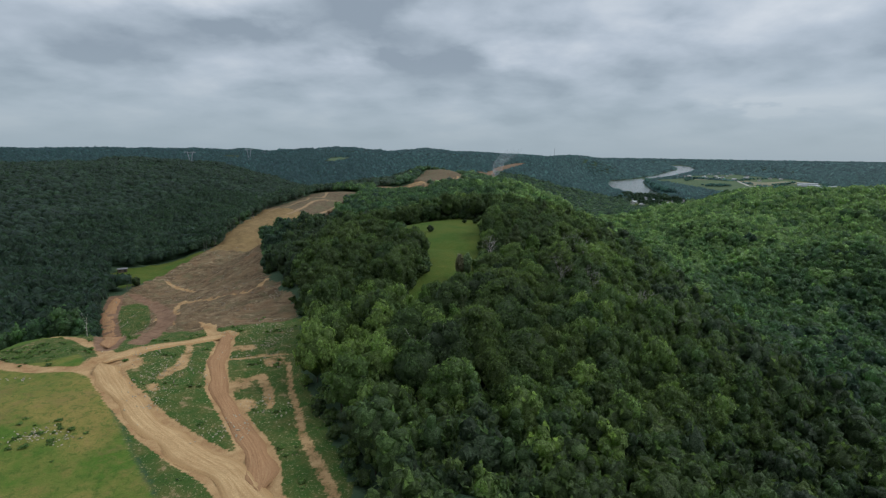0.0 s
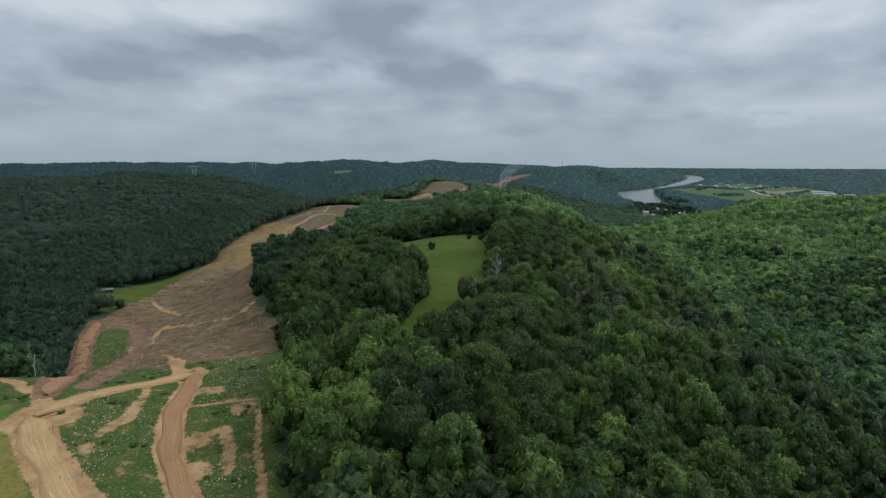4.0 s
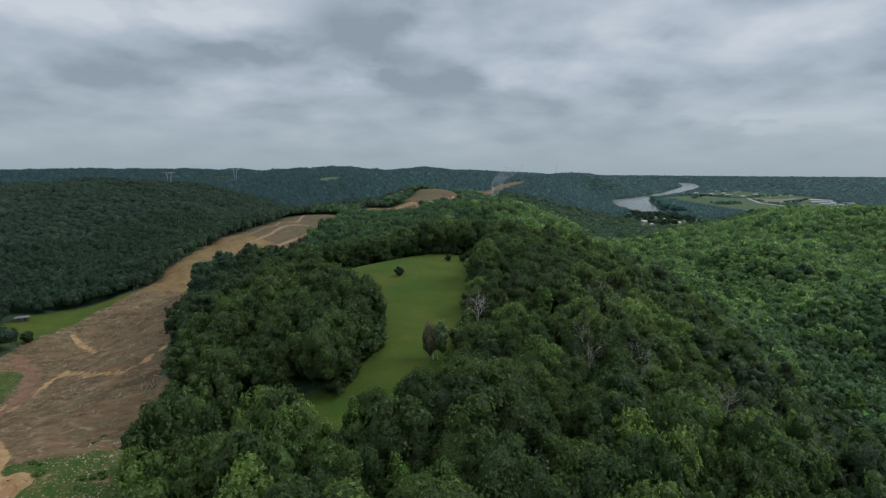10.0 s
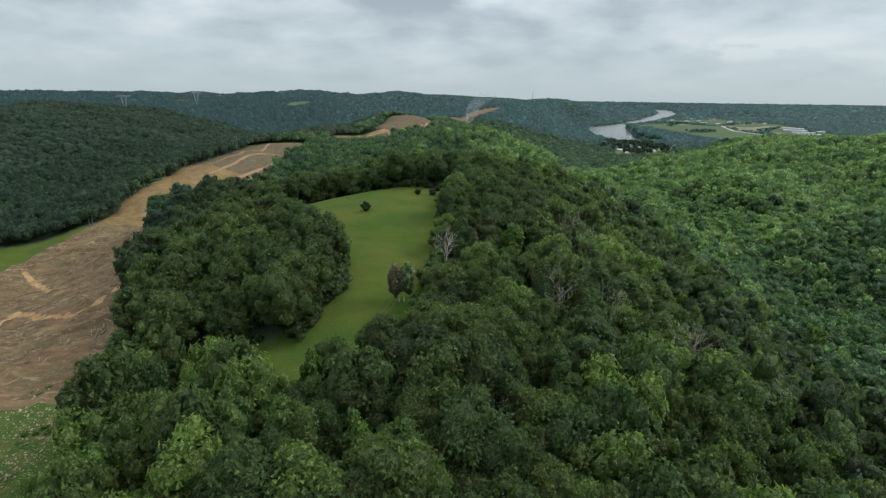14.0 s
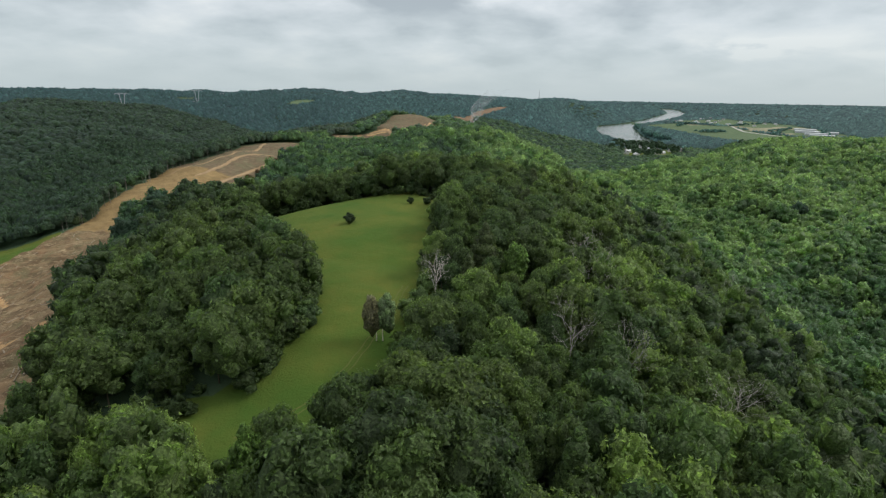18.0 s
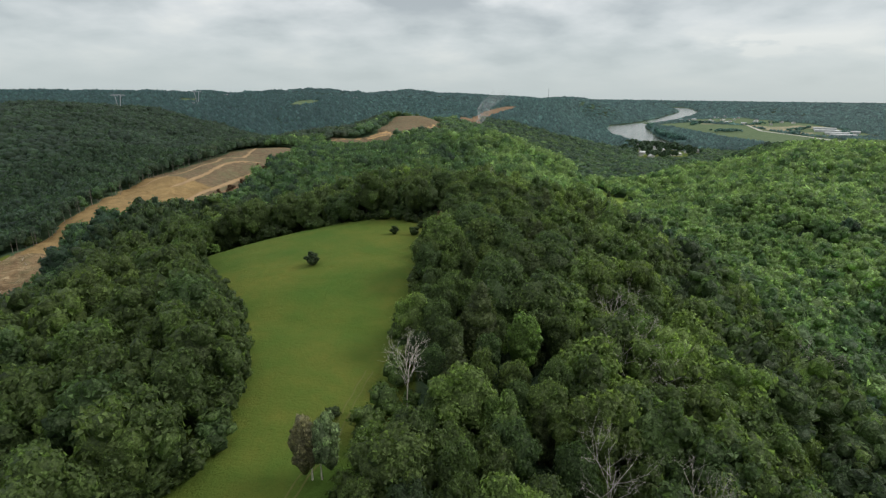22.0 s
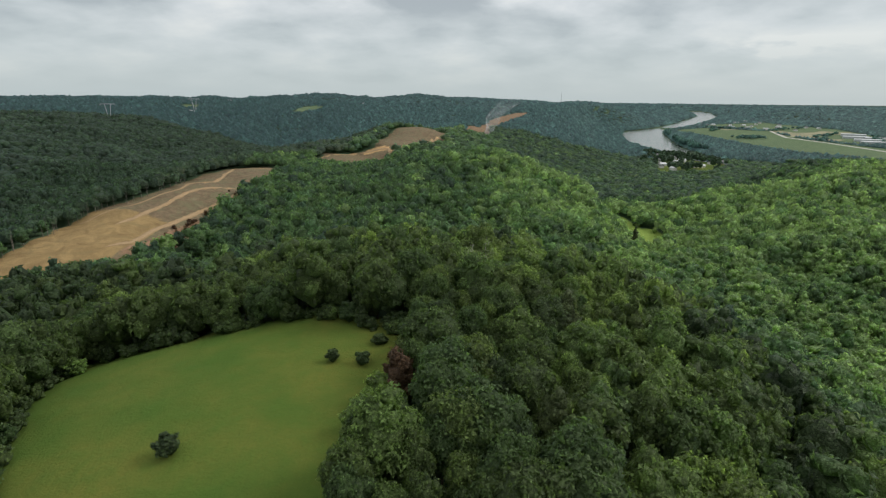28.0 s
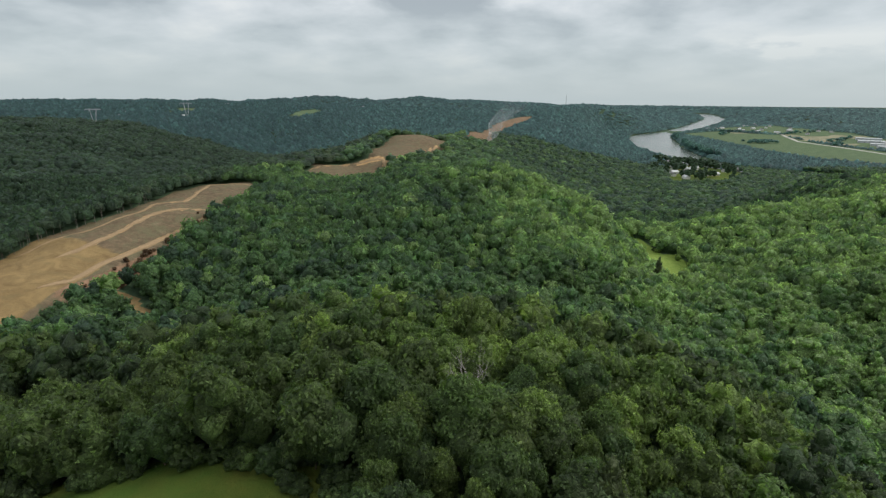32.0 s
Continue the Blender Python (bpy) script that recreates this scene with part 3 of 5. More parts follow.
# Dirt roads: a line in plan with half widths.
ROADS = {
    "haul": [(-126, 131, 4.6), (-115, 119.5, 4.8), (-106.5, 111.3, 5.0), (-91.5, 99.4, 5.5), (-78.7, 91.3, 5.8), (-61, 80.5, 6.2), (-48, 66, 6.6), (-41, 40, 6.5), (-40, 0, 6.0), (-50, -60, 6.0)],
    "loop": [(-118, 125, 3.2), (-131, 127, 2.6), (-143, 126, 2.6), (-160, 130, 3.0), (-177, 139, 3.2), (-184, 153, 2.8), (-172, 167, 2.0), (-153, 160, 2.0), (-136, 148, 2.2), (-123, 135, 3.0)],
    "cross": [(-125, 132, 4.0), (-121, 147, 3.8), (-115, 165, 3.6), (-105, 181, 3.8), (-99, 184, 3.0)],
    "red": [(-102, 186, 3.2), (-98, 174, 3.4), (-90, 145, 3.5), (-81.5, 124, 3.4), (-66.6, 104, 3.6), (-58, 92.7, 4.2), (-53, 82, 5.0), (-50, 72, 5.0)],
    "stub": [(-99, 172, 2.0), (-108, 186, 2.2), (-118, 199, 2.0)],
    "bend": [(-80, 122, 1.6), (-76, 134, 1.9), (-71, 140, 2.2), (-65, 128, 2.4), (-61, 117, 1.8)],
    "edge": [(-64, 151, 1.2), (-57.5, 130, 1.5), (-52, 117, 1.6), (-46, 100, 1.8), (-37, 83, 2.0), (-31, 72, 2.0), (-29, 55, 1.8)],
    "scrape": [(-110, 166, 1.2), (-104, 152, 2.0), (-100, 137, 2.4), (-102, 126, 1.8)],
    "ditch": [(-90, 152, 1.0), (-78, 158, 1.4), (-66, 158, 1.2)],
    "down": [(-134, 149, 2.4), (-140, 160, 4.0), (-160, 195, 5.0), (-205, 262, 5.0), (-243, 322, 5.0), (-266, 372, 4.0)],
    "gully": [(-128, 160, 2.4), (-144, 208, 3.2), (-161, 247, 3.8), (-193, 306, 3.6), (-226, 354, 3.0), (-258, 382, 2.4)],
    "ledge": [(-157, 252, 1.7), (-181, 294, 1.8), (-196, 336, 1.7), (-172, 316, 1.5), (-148, 289, 1.6), (-121, 268, 1.5), (-116, 280, 1.4), (-118, 298, 1.2)],
    "ramp": [(-138, 205, 1.8), (-146, 220, 2.6), (-158, 240, 2.4), (-187, 284, 2.0), (-194, 305, 1.6)],
    "upper": [(-253, 427, 1.2), (-228, 401, 1.8), (-205, 378, 1.2)],
    "link": [(-128, 212, 1.2), (-114, 197, 2.0), (-108, 184, 2.0)],
    "crest": [(-228, 630, 0.9), (-203, 683, 0.8), (-190, 722, 1.2), (-195, 748, 1.8), (-176, 763, 1.8), (-177, 780, 1.8), (-180, 814, 1.8), (-187, 846, 1.8), (-160, 846, 1.6), (-129, 834, 1.4)],
    "middle": [(-196, 622, 1.0), (-190, 637, 1.9), (-187, 656, 1.9), (-183, 686, 1.8), (-179, 718, 1.8), (-168, 733, 1.6), (-148, 748, 1.4)],
    "rim": [(-116, 996, 1.6), (-107, 1018, 2.2), (-72, 1040, 2.2), (-24, 1034, 2.2), (-19, 1008, 2.0)],
    "climb": [(-20, 1026, 2.0), (7, 1052, 2.4), (29, 1112, 2.4), (52, 1150, 2.4)],
    "foot": [(-182, 585, 1.6), (-173, 603, 1.9), (-170, 627, 1.9), (-162, 655, 1.9), (-157, 683, 1.9), (-150, 702, 1.8), (-141, 735, 1.6)],
}
# Bare scraped patches of the plateau: x, y, and half sizes.
SCRAPES = [(-58, 86, 9, 8), (-69, 116, 5, 6), (-76, 130, 5, 8), (-100, 118, 3, 4), (-88, 166, 8, 5), (-70, 152, 6, 5)]
ALL_CLEAR = [FIELD, PLATEAU, SLOPE, VALLEY, SPUR, SPUR_TAIL, CUT_NEAR, CUT_HILL, CUT_FAR, GLADE, CROPS, TOWN, VILLAGE_GREEN, BARN_YARD, *FAR_PASTURES]


def open_land(x, y, crowns=0.0):
    """Where no forest grows. crowns: how far the crowns keep back from a clearing's edge."""
    out = np.zeros(np.shape(x), bool)
    for outline in ALL_CLEAR:
        rough = 1.0 if outline is FIELD else 2.5
        out |= inside(outline, x, y, rough) > 0.5
        for k in range(6) if crowns else ():
            out |= inside(outline, x + crowns * math.cos(k * 1.047), y + crowns * math.sin(k * 1.047), rough) > 0.5
    for name, nodes in ROADS.items():
        d, w = along(nodes, x, y)
        out |= d < w + 2
    d, w = along(RIVER, x, y)
    return out | (d < w + 6)


def mesh_of(name, verts, faces, mats, tints=None, smooth_faces=True, which=None):
    """A mesh from arrays: verts (n, 3), triangles or quads (m, k)."""
    me = bpy.data.meshes.new(name)
    verts, faces = np.asarray(verts, np.float32), np.asarray(faces, np.int32)
    k = faces.shape[1]
    me.vertices.add(len(verts))
    me.vertices.foreach_set("co", verts.ravel())
    me.loops.add(faces.size)
    me.loops.foreach_set("vertex_index", faces.ravel())
    me.polygons.add(len(faces))
    me.polygons.foreach_set("loop_start", np.arange(0, faces.size, k, dtype=np.int32))
    me.polygons.foreach_set("loop_total", np.full(len(faces), k, np.int32))
    me.polygons.foreach_set("use_smooth", np.full(len(faces), smooth_faces))
    for m in mats:
        me.materials.append(m)
    if which is not None:
        me.polygons.foreach_set("material_index", np.asarray(which, np.int32))
    if tints is not None:
        me.attributes.new("tint", "FLOAT", "POINT").data.foreach_set("value", np.asarray(tints, np.float32))
    me.update(calc_edges=True)
    return me


def part(name, me, parent, label=""):
    ob = new(name, me)
    ob.parent = parent
    return tagged(ob, label)


def steps(parts):
    """Grid lines from (start, end, step, growth) runs."""
    out = [parts[0][0]]
    for end, step, growth in parts[1]:
        while out[-1] < end - 1e-6:
            out.append(min(out[-1] + step, end))
            step *= growth
    return np.array(out)


def relief(x, y):
    """Small humps of the open ground: rough on the bare slope, even in the meadow."""
    bump = 0.25 * waves(x, y, 14, 11) + 0.12 * waves(x, y, 5, 12)
    return bump * (1 + 3.0 * inside(SLOPE, x, y) + 0.6 * inside(SPUR, x, y) - 0.6 * inside(FIELD, x, y))


def widened(outline, x, y, by, rough=2.5):
    """An outline grown by some metres to all sides."""
    return np.maximum.reduce([inside(outline, x + by * math.cos(k * 0.785), y + by * math.sin(k * 0.785), rough) for k in range(8)] + [inside(outline, x, y, rough)])


def build_ground():
    left = steps(((0,), ((96, 1.4, 1.0), (200, 2.1, 1.0), (4700, 2.4, 1.035))))
    right = steps(((0,), ((50, 1.4, 1.0), (60, 2.2, 1.0), (4700, 2.4, 1.035))))
    xs = np.concatenate([-80 - left[:0:-1], -80 + right])
    ahead = steps(((0,), ((160, 1.4, 1.0), (480, 2.2, 1.0), (4500, 2.4, 1.024))))
    back = steps(((0,), ((1200, 3.0, 1.15),)))
    ys = np.concatenate([50 - back[:0:-1], 50 + ahead])
    gx, gy = np.meshgrid(xs, ys)
    x, y = gx.ravel(), gy.ravel()
    z = ground(x, y)
    near = (np.abs(x + 100) < 400) & (y < 900) & (y > -150)
    bump = np.where(near, relief(x, y), 0)
    for name, nodes in ROADS.items():
        d, w = along(nodes, x, y)
        bump = bump - 0.45 * smooth(1.2, -0.4, d - w)
    z = z + bump
    n, m = len(xs), len(ys)
    i = (np.arange(m - 1)[:, None] * n + np.arange(n - 1)[None]).ravel()
    faces = np.stack([i, i + 1, i + n + 1, i + n], 1)
    me = mesh_of("ground", np.stack([x, y, z], 1), faces, [EARTH])
    spur = widened(SPUR, x, y, 5)
    clay = np.clip(spur * smooth(662, 636, y + 0.25 * (x + 190)) * smooth(-166, -174, x - 0.1 * (y - 600)) + inside(SPUR_TAIL, x, y), 0, 1)
    red = 0.5 * inside(CUT_FAR, x, y, 6) + spur * smooth(-172, -160, x - 0.27 * (y - 610)) * smooth(560, 600, y)
    soil = np.zeros(len(x))
    for name in ROADS:
        d, w = along(ROADS[name], x, y)
        worn = 0.62 if name in ("bend", "edge", "scrape", "ditch") else 1.0
        soil = np.maximum(soil, worn * smooth(1.5 if name in ("haul", "cross", "red", "down") else 1.1, -0.6, d - w))
    spot = np.hypot(x + 122, (y - 132) * 1.0)
    soil = np.maximum(soil, 0.8 * smooth(15, 7, spot))
    for px, py, wide, deep in SCRAPES:
        soil = np.maximum(soil, 0.62 * smooth(1.4, 0.5, np.hypot((x - px) / wide, (y - py) / deep)))
    glen, gw = along([(-176, 232, 9), (-205, 285, 12), (-238, 345, 11)], x, y)
    haunts = np.zeros(len(x))
    for name in ("down", "gully"):
        d, w = along(ROADS[name], x, y)
        haunts = np.maximum(haunts, 0.85 * smooth(3.5, 0, d - w))
    masks = {
        "meadow": np.maximum.reduce([widened(FIELD, x, y, 8, 1.0), inside(VALLEY, x, y), inside(VILLAGE_GREEN, x, y), inside(BARN_YARD, x, y)]),
        "sunlit_grass": widened(GLADE, x, y, 5),
        "pasture": inside(PLATEAU, x, y) * smooth(-100, -118, x + 0.9 * (y - 108)),
        "weeds": np.maximum(inside(PLATEAU, x, y) * smooth(-118, -100, x + 0.9 * (y - 108)), smooth(21, 14, np.hypot(x + 156, (y - 145) * 1.25))),
        "spoil": np.maximum.reduce([spur, inside(CUT_FAR, x, y, 6), inside(CUT_HILL, x, y, 5), inside(CUT_NEAR, x, y, 5)]),
        "bare": inside(SLOPE, x, y),
        "gully": smooth(4, -4, glen - gw),
        "soil": soil,
        "clay": np.clip(clay, 0, 1),
        "red": np.clip(np.maximum(red, haunts), 0, 1),
        "fallow": np.maximum.reduce([inside(o, x, y, 5) for o in FALLOW]),
        "crop": np.clip(sum(inside(o, x, y, 8) for o in FAR_PASTURES) + inside(CROPS, x, y, 4) + 0.8 * inside(TOWN, x, y, 20), 0, 1),
    }
    for name, values in masks.items():
        me.attributes.new(name, "FLOAT", "POINT").data.foreach_set("value", values.astype(np.float32))
    return tagged(new("ground", me), "rolling earth with meadow grass, bare slopes and forest floor", "ground", kind="structure")


build_ground()


def build_river():
    nodes = np.array(RIVER, float)
    t = np.linspace(0, len(nodes) - 1, 160)
    cx, cy = (np.interp(t, range(len(nodes)), nodes[:, k]) for k in (0, 1))
    for _ in range(12):
        cx[1:-1], cy[1:-1] = (cx[:-2] + 2 * cx[1:-1] + cx[2:]) / 4, (cy[:-2] + 2 * cy[1:-1] + cy[2:]) / 4
    w = np.interp(t, range(len(nodes)), nodes[:, 2]) + 14
    tx, ty = np.gradient(cx), np.gradient(cy)
    s = np.hypot(tx, ty)
    nx, ny = -ty / s, tx / s
    cols = np.linspace(-1, 1, 7)
    x, y = cx[:, None] + nx[:, None] * w[:, None] * cols, cy[:, None] + ny[:, None] * w[:, None] * cols
    z = np.repeat(water_level(cx, cy)[:, None], 7, 1)
    i = (np.arange(159)[:, None] * 7 + np.arange(6)[None]).ravel()
    me = mesh_of("river", np.stack([x.ravel(), y.ravel(), z.ravel()], 1), np.stack([i, i + 1, i + 8, i + 7], 1), [WATER])
    tagged(new("river", me), "wide calm grey river winding through the valley", "river", kind="structure")


build_river()


def build_road(nodes, mat, label, seed):
    nodes = np.array(nodes, float)
    seg = np.r_[0, np.cumsum(np.hypot(np.diff(nodes[:, 0]), np.diff(nodes[:, 1])))]
    t = np.arange(0, seg[-1], 1.4)
    cx, cy, w = (np.interp(t, seg, nodes[:, k]) for k in range(3))
    for _ in range(18):
        for c in (cx, cy):
            c[1:-1] = (c[:-2] + 2 * c[1:-1] + c[2:]) / 4
    w = w * np.clip(0.12 + np.minimum(t, t[-1] - t) / 7, 0, 1)
    tx, ty = np.gradient(cx), np.gradient(cy)
    s = np.hypot(tx, ty) + 1e-6
    nx, ny = -ty / s, tx / s
    rng = np.random.RandomState(seed)
    soft = np.hanning(13) / np.hanning(13).sum()
    rough = np.convolve(rng.normal(0, 1.2, len(t) + 24), soft, "same")[12:-12]
    rough2 = np.convolve(rng.normal(0, 1.2, len(t) + 24), soft, "same")[12:-12]
    cols = np.array([-1.15, -0.92, -0.55, -0.3, 0, 0.3, 0.55, 0.92, 1.15])
    sink = np.array([-0.55, 0.04, -0.10, 0.05, 0.08, 0.05, -0.10, 0.04, -0.55])
    wl, wr = w * (1 + 0.35 * rough), w * (1 + 0.35 * rough2)
    off = np.where(cols < 0, wl[:, None] * cols, wr[:, None] * cols)
    x, y = cx[:, None] + nx[:, None] * off, cy[:, None] + ny[:, None] * off
    z = ground(x, y) + sink + 0.04 * rng.normal(0, 1, x.shape)
    k = len(cols)
    i = (np.arange(len(t) - 1)[:, None] * k + np.arange(k - 1)[None]).ravel()
    me = mesh_of("dirt_road", np.stack([x.ravel(), y.ravel(), z.ravel()], 1), np.stack([i, i + 1, i + k + 1, i + k], 1), [mat])
    for name, values in (("across", np.tile(cols, len(t))), ("along", np.repeat(t, k))):
        me.attributes.new(name, "FLOAT", "POINT").data.foreach_set("value", values.astype(np.float32))
    tagged(new("dirt_road", me), label, "road", kind="structure")


ROAD_LOOKS = {"haul": (PALE_DIRT, "wide rutted tan dirt haul road"), "cross": (PALE_DIRT, "tan dirt road crossing the weedy plateau"), "loop": (PALE_DIRT, "looping pale dirt track round a grass patch"),
              "crest": (SPUR_DIRT, "pale dirt track along the cleared spur"), "foot": (SPUR_DIRT, "pale dirt track along the spur's foot"), "middle": (SPUR_DIRT, "pale dirt track across the cleared spur"),
              "rim": (SPUR_DIRT, "pale dirt track along the far cut's rim"), "climb": (SPUR_DIRT, "pale dirt track up the far cut hill")}
for n, (name, nodes) in enumerate(ROADS.items()):
    if name == "loop" or name not in ROAD_LOOKS and name not in ("red", "down"):
        continue
    mat, label = ROAD_LOOKS.get(name, (DIRT, "reddish rutted dirt track"))
    build_road([(px, py, w * (0.72 if py < 400 else 1.0)) for px, py, w in nodes], mat, label, 40 + n)


def build_wheel_tracks():
    """Two faint worn lines that a cart has left in the meadow."""
    line = [(17, 264, 0.3), (13.5, 250, 0.3), (11.5, 240, 0.3), (8.5, 235, 0.3), (7, 231, 0.3), (3, 222, 0.3), (-3, 213, 0.3), (-10, 206, 0.3), (-20, 199, 0.3)]
    nodes = np.array(line)
    seg = np.r_[0, np.cumsum(np.hypot(np.diff(nodes[:, 0]), np.diff(nodes[:, 1])))]
    t = np.arange(0, seg[-1], 0.8)
    cx, cy = np.interp(t, seg, nodes[:, 0]), np.interp(t, seg, nodes[:, 1])
    for _ in range(10):
        for c in (cx, cy):
            c[1:-1] = (c[:-2] + 2 * c[1:-1] + c[2:]) / 4
    tx, ty = np.gradient(cx), np.gradient(cy)
    s = np.hypot(tx, ty)
    nx, ny = -ty / s, tx / s
    for side in (-0.8, 0.8):
        cols = side + np.array([-0.26, -0.1, 0.1, 0.26])
        wob = 0.12 * np.sin(t * 0.9 + side)[:, None]
        x, y = cx[:, None] + nx[:, None] * (cols + wob), cy[:, None] + ny[:, None] * (cols + wob)
        z = ground(x, y) + relief(x, y) + np.array([-0.1, 0.07, 0.07, -0.1])
        i = (np.arange(len(t) - 1)[:, None] * 4 + np.arange(3)[None]).ravel()
        me = mesh_of("wheel_track", np.stack([x.ravel(), y.ravel(), z.ravel()], 1), np.stack([i, i + 1, i + 5, i + 4], 1), [WORN_GRASS])
        tagged(new("wheel_track", me), "faint worn wheel track in the meadow grass", "track", kind="structure")


build_wheel_tracks()


def build_lane(line, half):
    """A pale farm lane across the river plain."""
    nodes = np.array(line, float)
    t = np.linspace(0, len(nodes) - 1, 60)
    cx, cy = np.interp(t, range(len(nodes)), nodes[:, 0]), np.interp(t, range(len(nodes)), nodes[:, 1])
    tx, ty = np.gradient(cx), np.gradient(cy)
    s = np.hypot(tx, ty)
    off = half * np.array([-1.3, -1, 1, 1.3])
    x, y = cx[:, None] - (ty / s)[:, None] * off, cy[:, None] + (tx / s)[:, None] * off
    z = ground(x, y) + np.array([-0.6, 0.7, 0.7, -0.6])
    i = (np.arange(59)[:, None] * 4 + np.arange(3)[None]).ravel()
    me = mesh_of("farm_lane", np.stack([x.ravel(), y.ravel(), z.ravel()], 1), np.stack([i, i + 1, i + 5, i + 4], 1), [GRAVEL])
    tagged(new("farm_lane", me), "pale gravel lane between the river plain's fields", "road", kind="structure")


build_lane([(1560, 2680), (1501, 2531), (1408, 2294), (1420, 2067), (1408, 1891), (1380, 1700)], 5)


# ---- trees ----
def ball(levels):
    bm = bmesh.new()
    bmesh.ops.create_icosphere(bm, subdivisions=levels, radius=1.0)
    v = np.array([p.co for p in bm.verts])
    f = np.array([[p.index for p in q.verts] for q in bm.faces])
    bm.free()
    return v, f


BALLS = {1: ball(1), 2: ball(2)}


TUFT = (np.array([(1, 0, 0), (-1, 0, 0), (0, 1, 0), (0, -1, 0), (0, 0, 1), (0, 0, -1)], float),
        np.array([(0, 2, 4), (2, 1, 4), (1, 3, 4), (3, 0, 4), (2, 0, 5), (1, 2, 5), (3, 1, 5), (0, 3, 5)]))


def crown_shape(seed, kind, lobes, tufts, tuft, leaves=0, leaf=0.03, core=1, level=1):
    """A crown of one unit height and about one unit width: a dome of uneven lobes, tufts of leaves standing out of them, and single sprays."""
    rng = np.random.RandomState(seed)
    verts, faces, n = [], [], 0
    centres = []
    tip, top = rng.uniform(0.44, 0.54), rng.uniform(0.38, 0.46)
    stretch = rng.uniform(0.85, 1.15, 2)
    lop = rng.normal(0, 0.01 if kind == "oval" else 0.05, 2)
    for k in range(lobes + 1):
        bv, bf = BALLS[core if k == 0 else level]
        if kind == "cone":
            h = (k + 0.3) / (lobes + 1)
            r = 0.34 * (1 - h) ** 0.75 + 0.04
            a = rng.uniform(0, 6.28)
            c = np.array([0.2 * r * math.cos(a), 0.2 * r * math.sin(a), 0.06 + 0.86 * h])
            s = np.array([r, r, 0.7 / (lobes + 1) + 0.06])
        elif k == 0:
            c, s = np.array([lop[0], lop[1], 0.45]), np.array([0.36, 0.36, 0.40]) if kind == "round" else np.array([0.36, 0.36, 0.42])
        else:
            h = 0.96 - 1.62 * (k - 0.5) / lobes
            a = k * 2.39996 + rng.uniform(-0.5, 0.5)
            flat = math.sqrt(max(0.0, 1 - h * h)) * 0.33 * (rng.uniform(0.95, 1.05) if kind == "oval" else rng.uniform(0.75, 1.2))
            c = np.array([flat * math.cos(a) + lop[0] * (1 + h), flat * math.sin(a) + lop[1] * (1 + h), tip + top * h * rng.uniform(0.75, 1.0)])
            r = rng.uniform(0.7, 1.3) * (0.36 / math.sqrt(lobes) + 0.05)
            s = np.array([r * rng.uniform(0.85, 1.2), r * rng.uniform(0.85, 1.2), r * rng.uniform(0.7, 1.0)])
        v = bv * (1 + 0.16 * rng.normal(0, 1, (len(bv), 1))) * s + c
        verts.append(v * (*stretch, 1))
        faces.append(bf + n)
        n += len(v)
        centres.append((c * (*stretch, 1), s))
    size = np.array([s.prod() ** (2 / 3) for c, s in centres])
    if kind != "cone" and lobes > 2:
        size[0] *= 0.35

    def skin(count, low, high):
        pick = rng.choice(len(centres), count, p=size / size.sum())
        d = rng.normal(0, 1, (count, 3))
        d[:, 2] = np.where(d[:, 2] < -0.25, -d[:, 2], d[:, 2])
        d /= np.linalg.norm(d, axis=1, keepdims=True)
        return np.array([centres[i][0] for i in pick]) + d * np.array([centres[i][1] for i in pick]) * rng.uniform(low, high, (count, 1)), d

    if tufts:
        c, d = skin(tufts, 0.85, 1.12)
        r = tuft * rng.uniform(0.6, 1.5, (tufts, 1, 1)) * rng.uniform(0.65, 1.3, (tufts, 6, 1)) * np.array([1.1, 1.1, 0.75])
        v = (TUFT[0][None] + rng.normal(0, 0.22, (tufts, 6, 3))) * r + c[:, None]
        verts.append(v.reshape(-1, 3))
        faces.append((TUFT[1][None] + (np.arange(tufts) * 6)[:, None, None] + n).reshape(-1, 3))
        n += tufts * 6
    if leaves:
        c, d = skin(leaves, 0.97, 1.3)
        nrm = d + 0.5 * rng.normal(0, 1, (leaves, 3)) + (0, 0, 0.25)
        nrm /= np.linalg.norm(nrm, axis=1, keepdims=True)
        side = np.cross(nrm, rng.normal(0, 1, (leaves, 3)))
        side /= np.linalg.norm(side, axis=1, keepdims=True)
        up = np.cross(nrm, side)
        r = leaf * rng.uniform(0.6, 1.4, (leaves, 1))
        # each spray is a pointed blade, folded a little along its middle
        tri = np.stack([c + side * r * 1.25, c - 0.5 * side * r + 0.75 * up * r - 0.2 * nrm * r, c - 0.5 * side * r - 0.75 * up * r], 1).reshape(-1, 3)
        verts.append(tri)
        faces.append(np.arange(leaves * 3).reshape(-1, 3) + n)
    return np.concatenate(verts), np.concatenate(faces)


def trunk_shape(seed, height, r, sides=6, bend=0.06, rings=5):
    """A tapered, slightly bent trunk that flares at its foot."""
    rng = np.random.RandomState(seed)
    a = np.arange(sides) * 6.2832 / sides
    verts, lean = [], rng.normal(0, bend, 2)
    for k in range(rings):
        h = k / (rings - 1)
        q = r * (1 - 0.75 * h) * (1.5 if k == 0 else 1)
        x, y = lean[0] * height * h * h, lean[1] * height * h * h
        verts.append(np.stack([x + q * np.cos(a), y + q * np.sin(a), np.full(sides, height * h - (0.6 if k == 0 else 0))], 1))
    i = np.arange(sides)
    faces = []
    for k in range(rings - 1):
        b, j = k * sides, (i + 1) % sides
        faces += [np.stack([b + i, b + j, b + sides + j], 1), np.stack([b + i, b + sides + j, b + sides + i], 1)]
    return np.concatenate(verts), np.concatenate(faces)


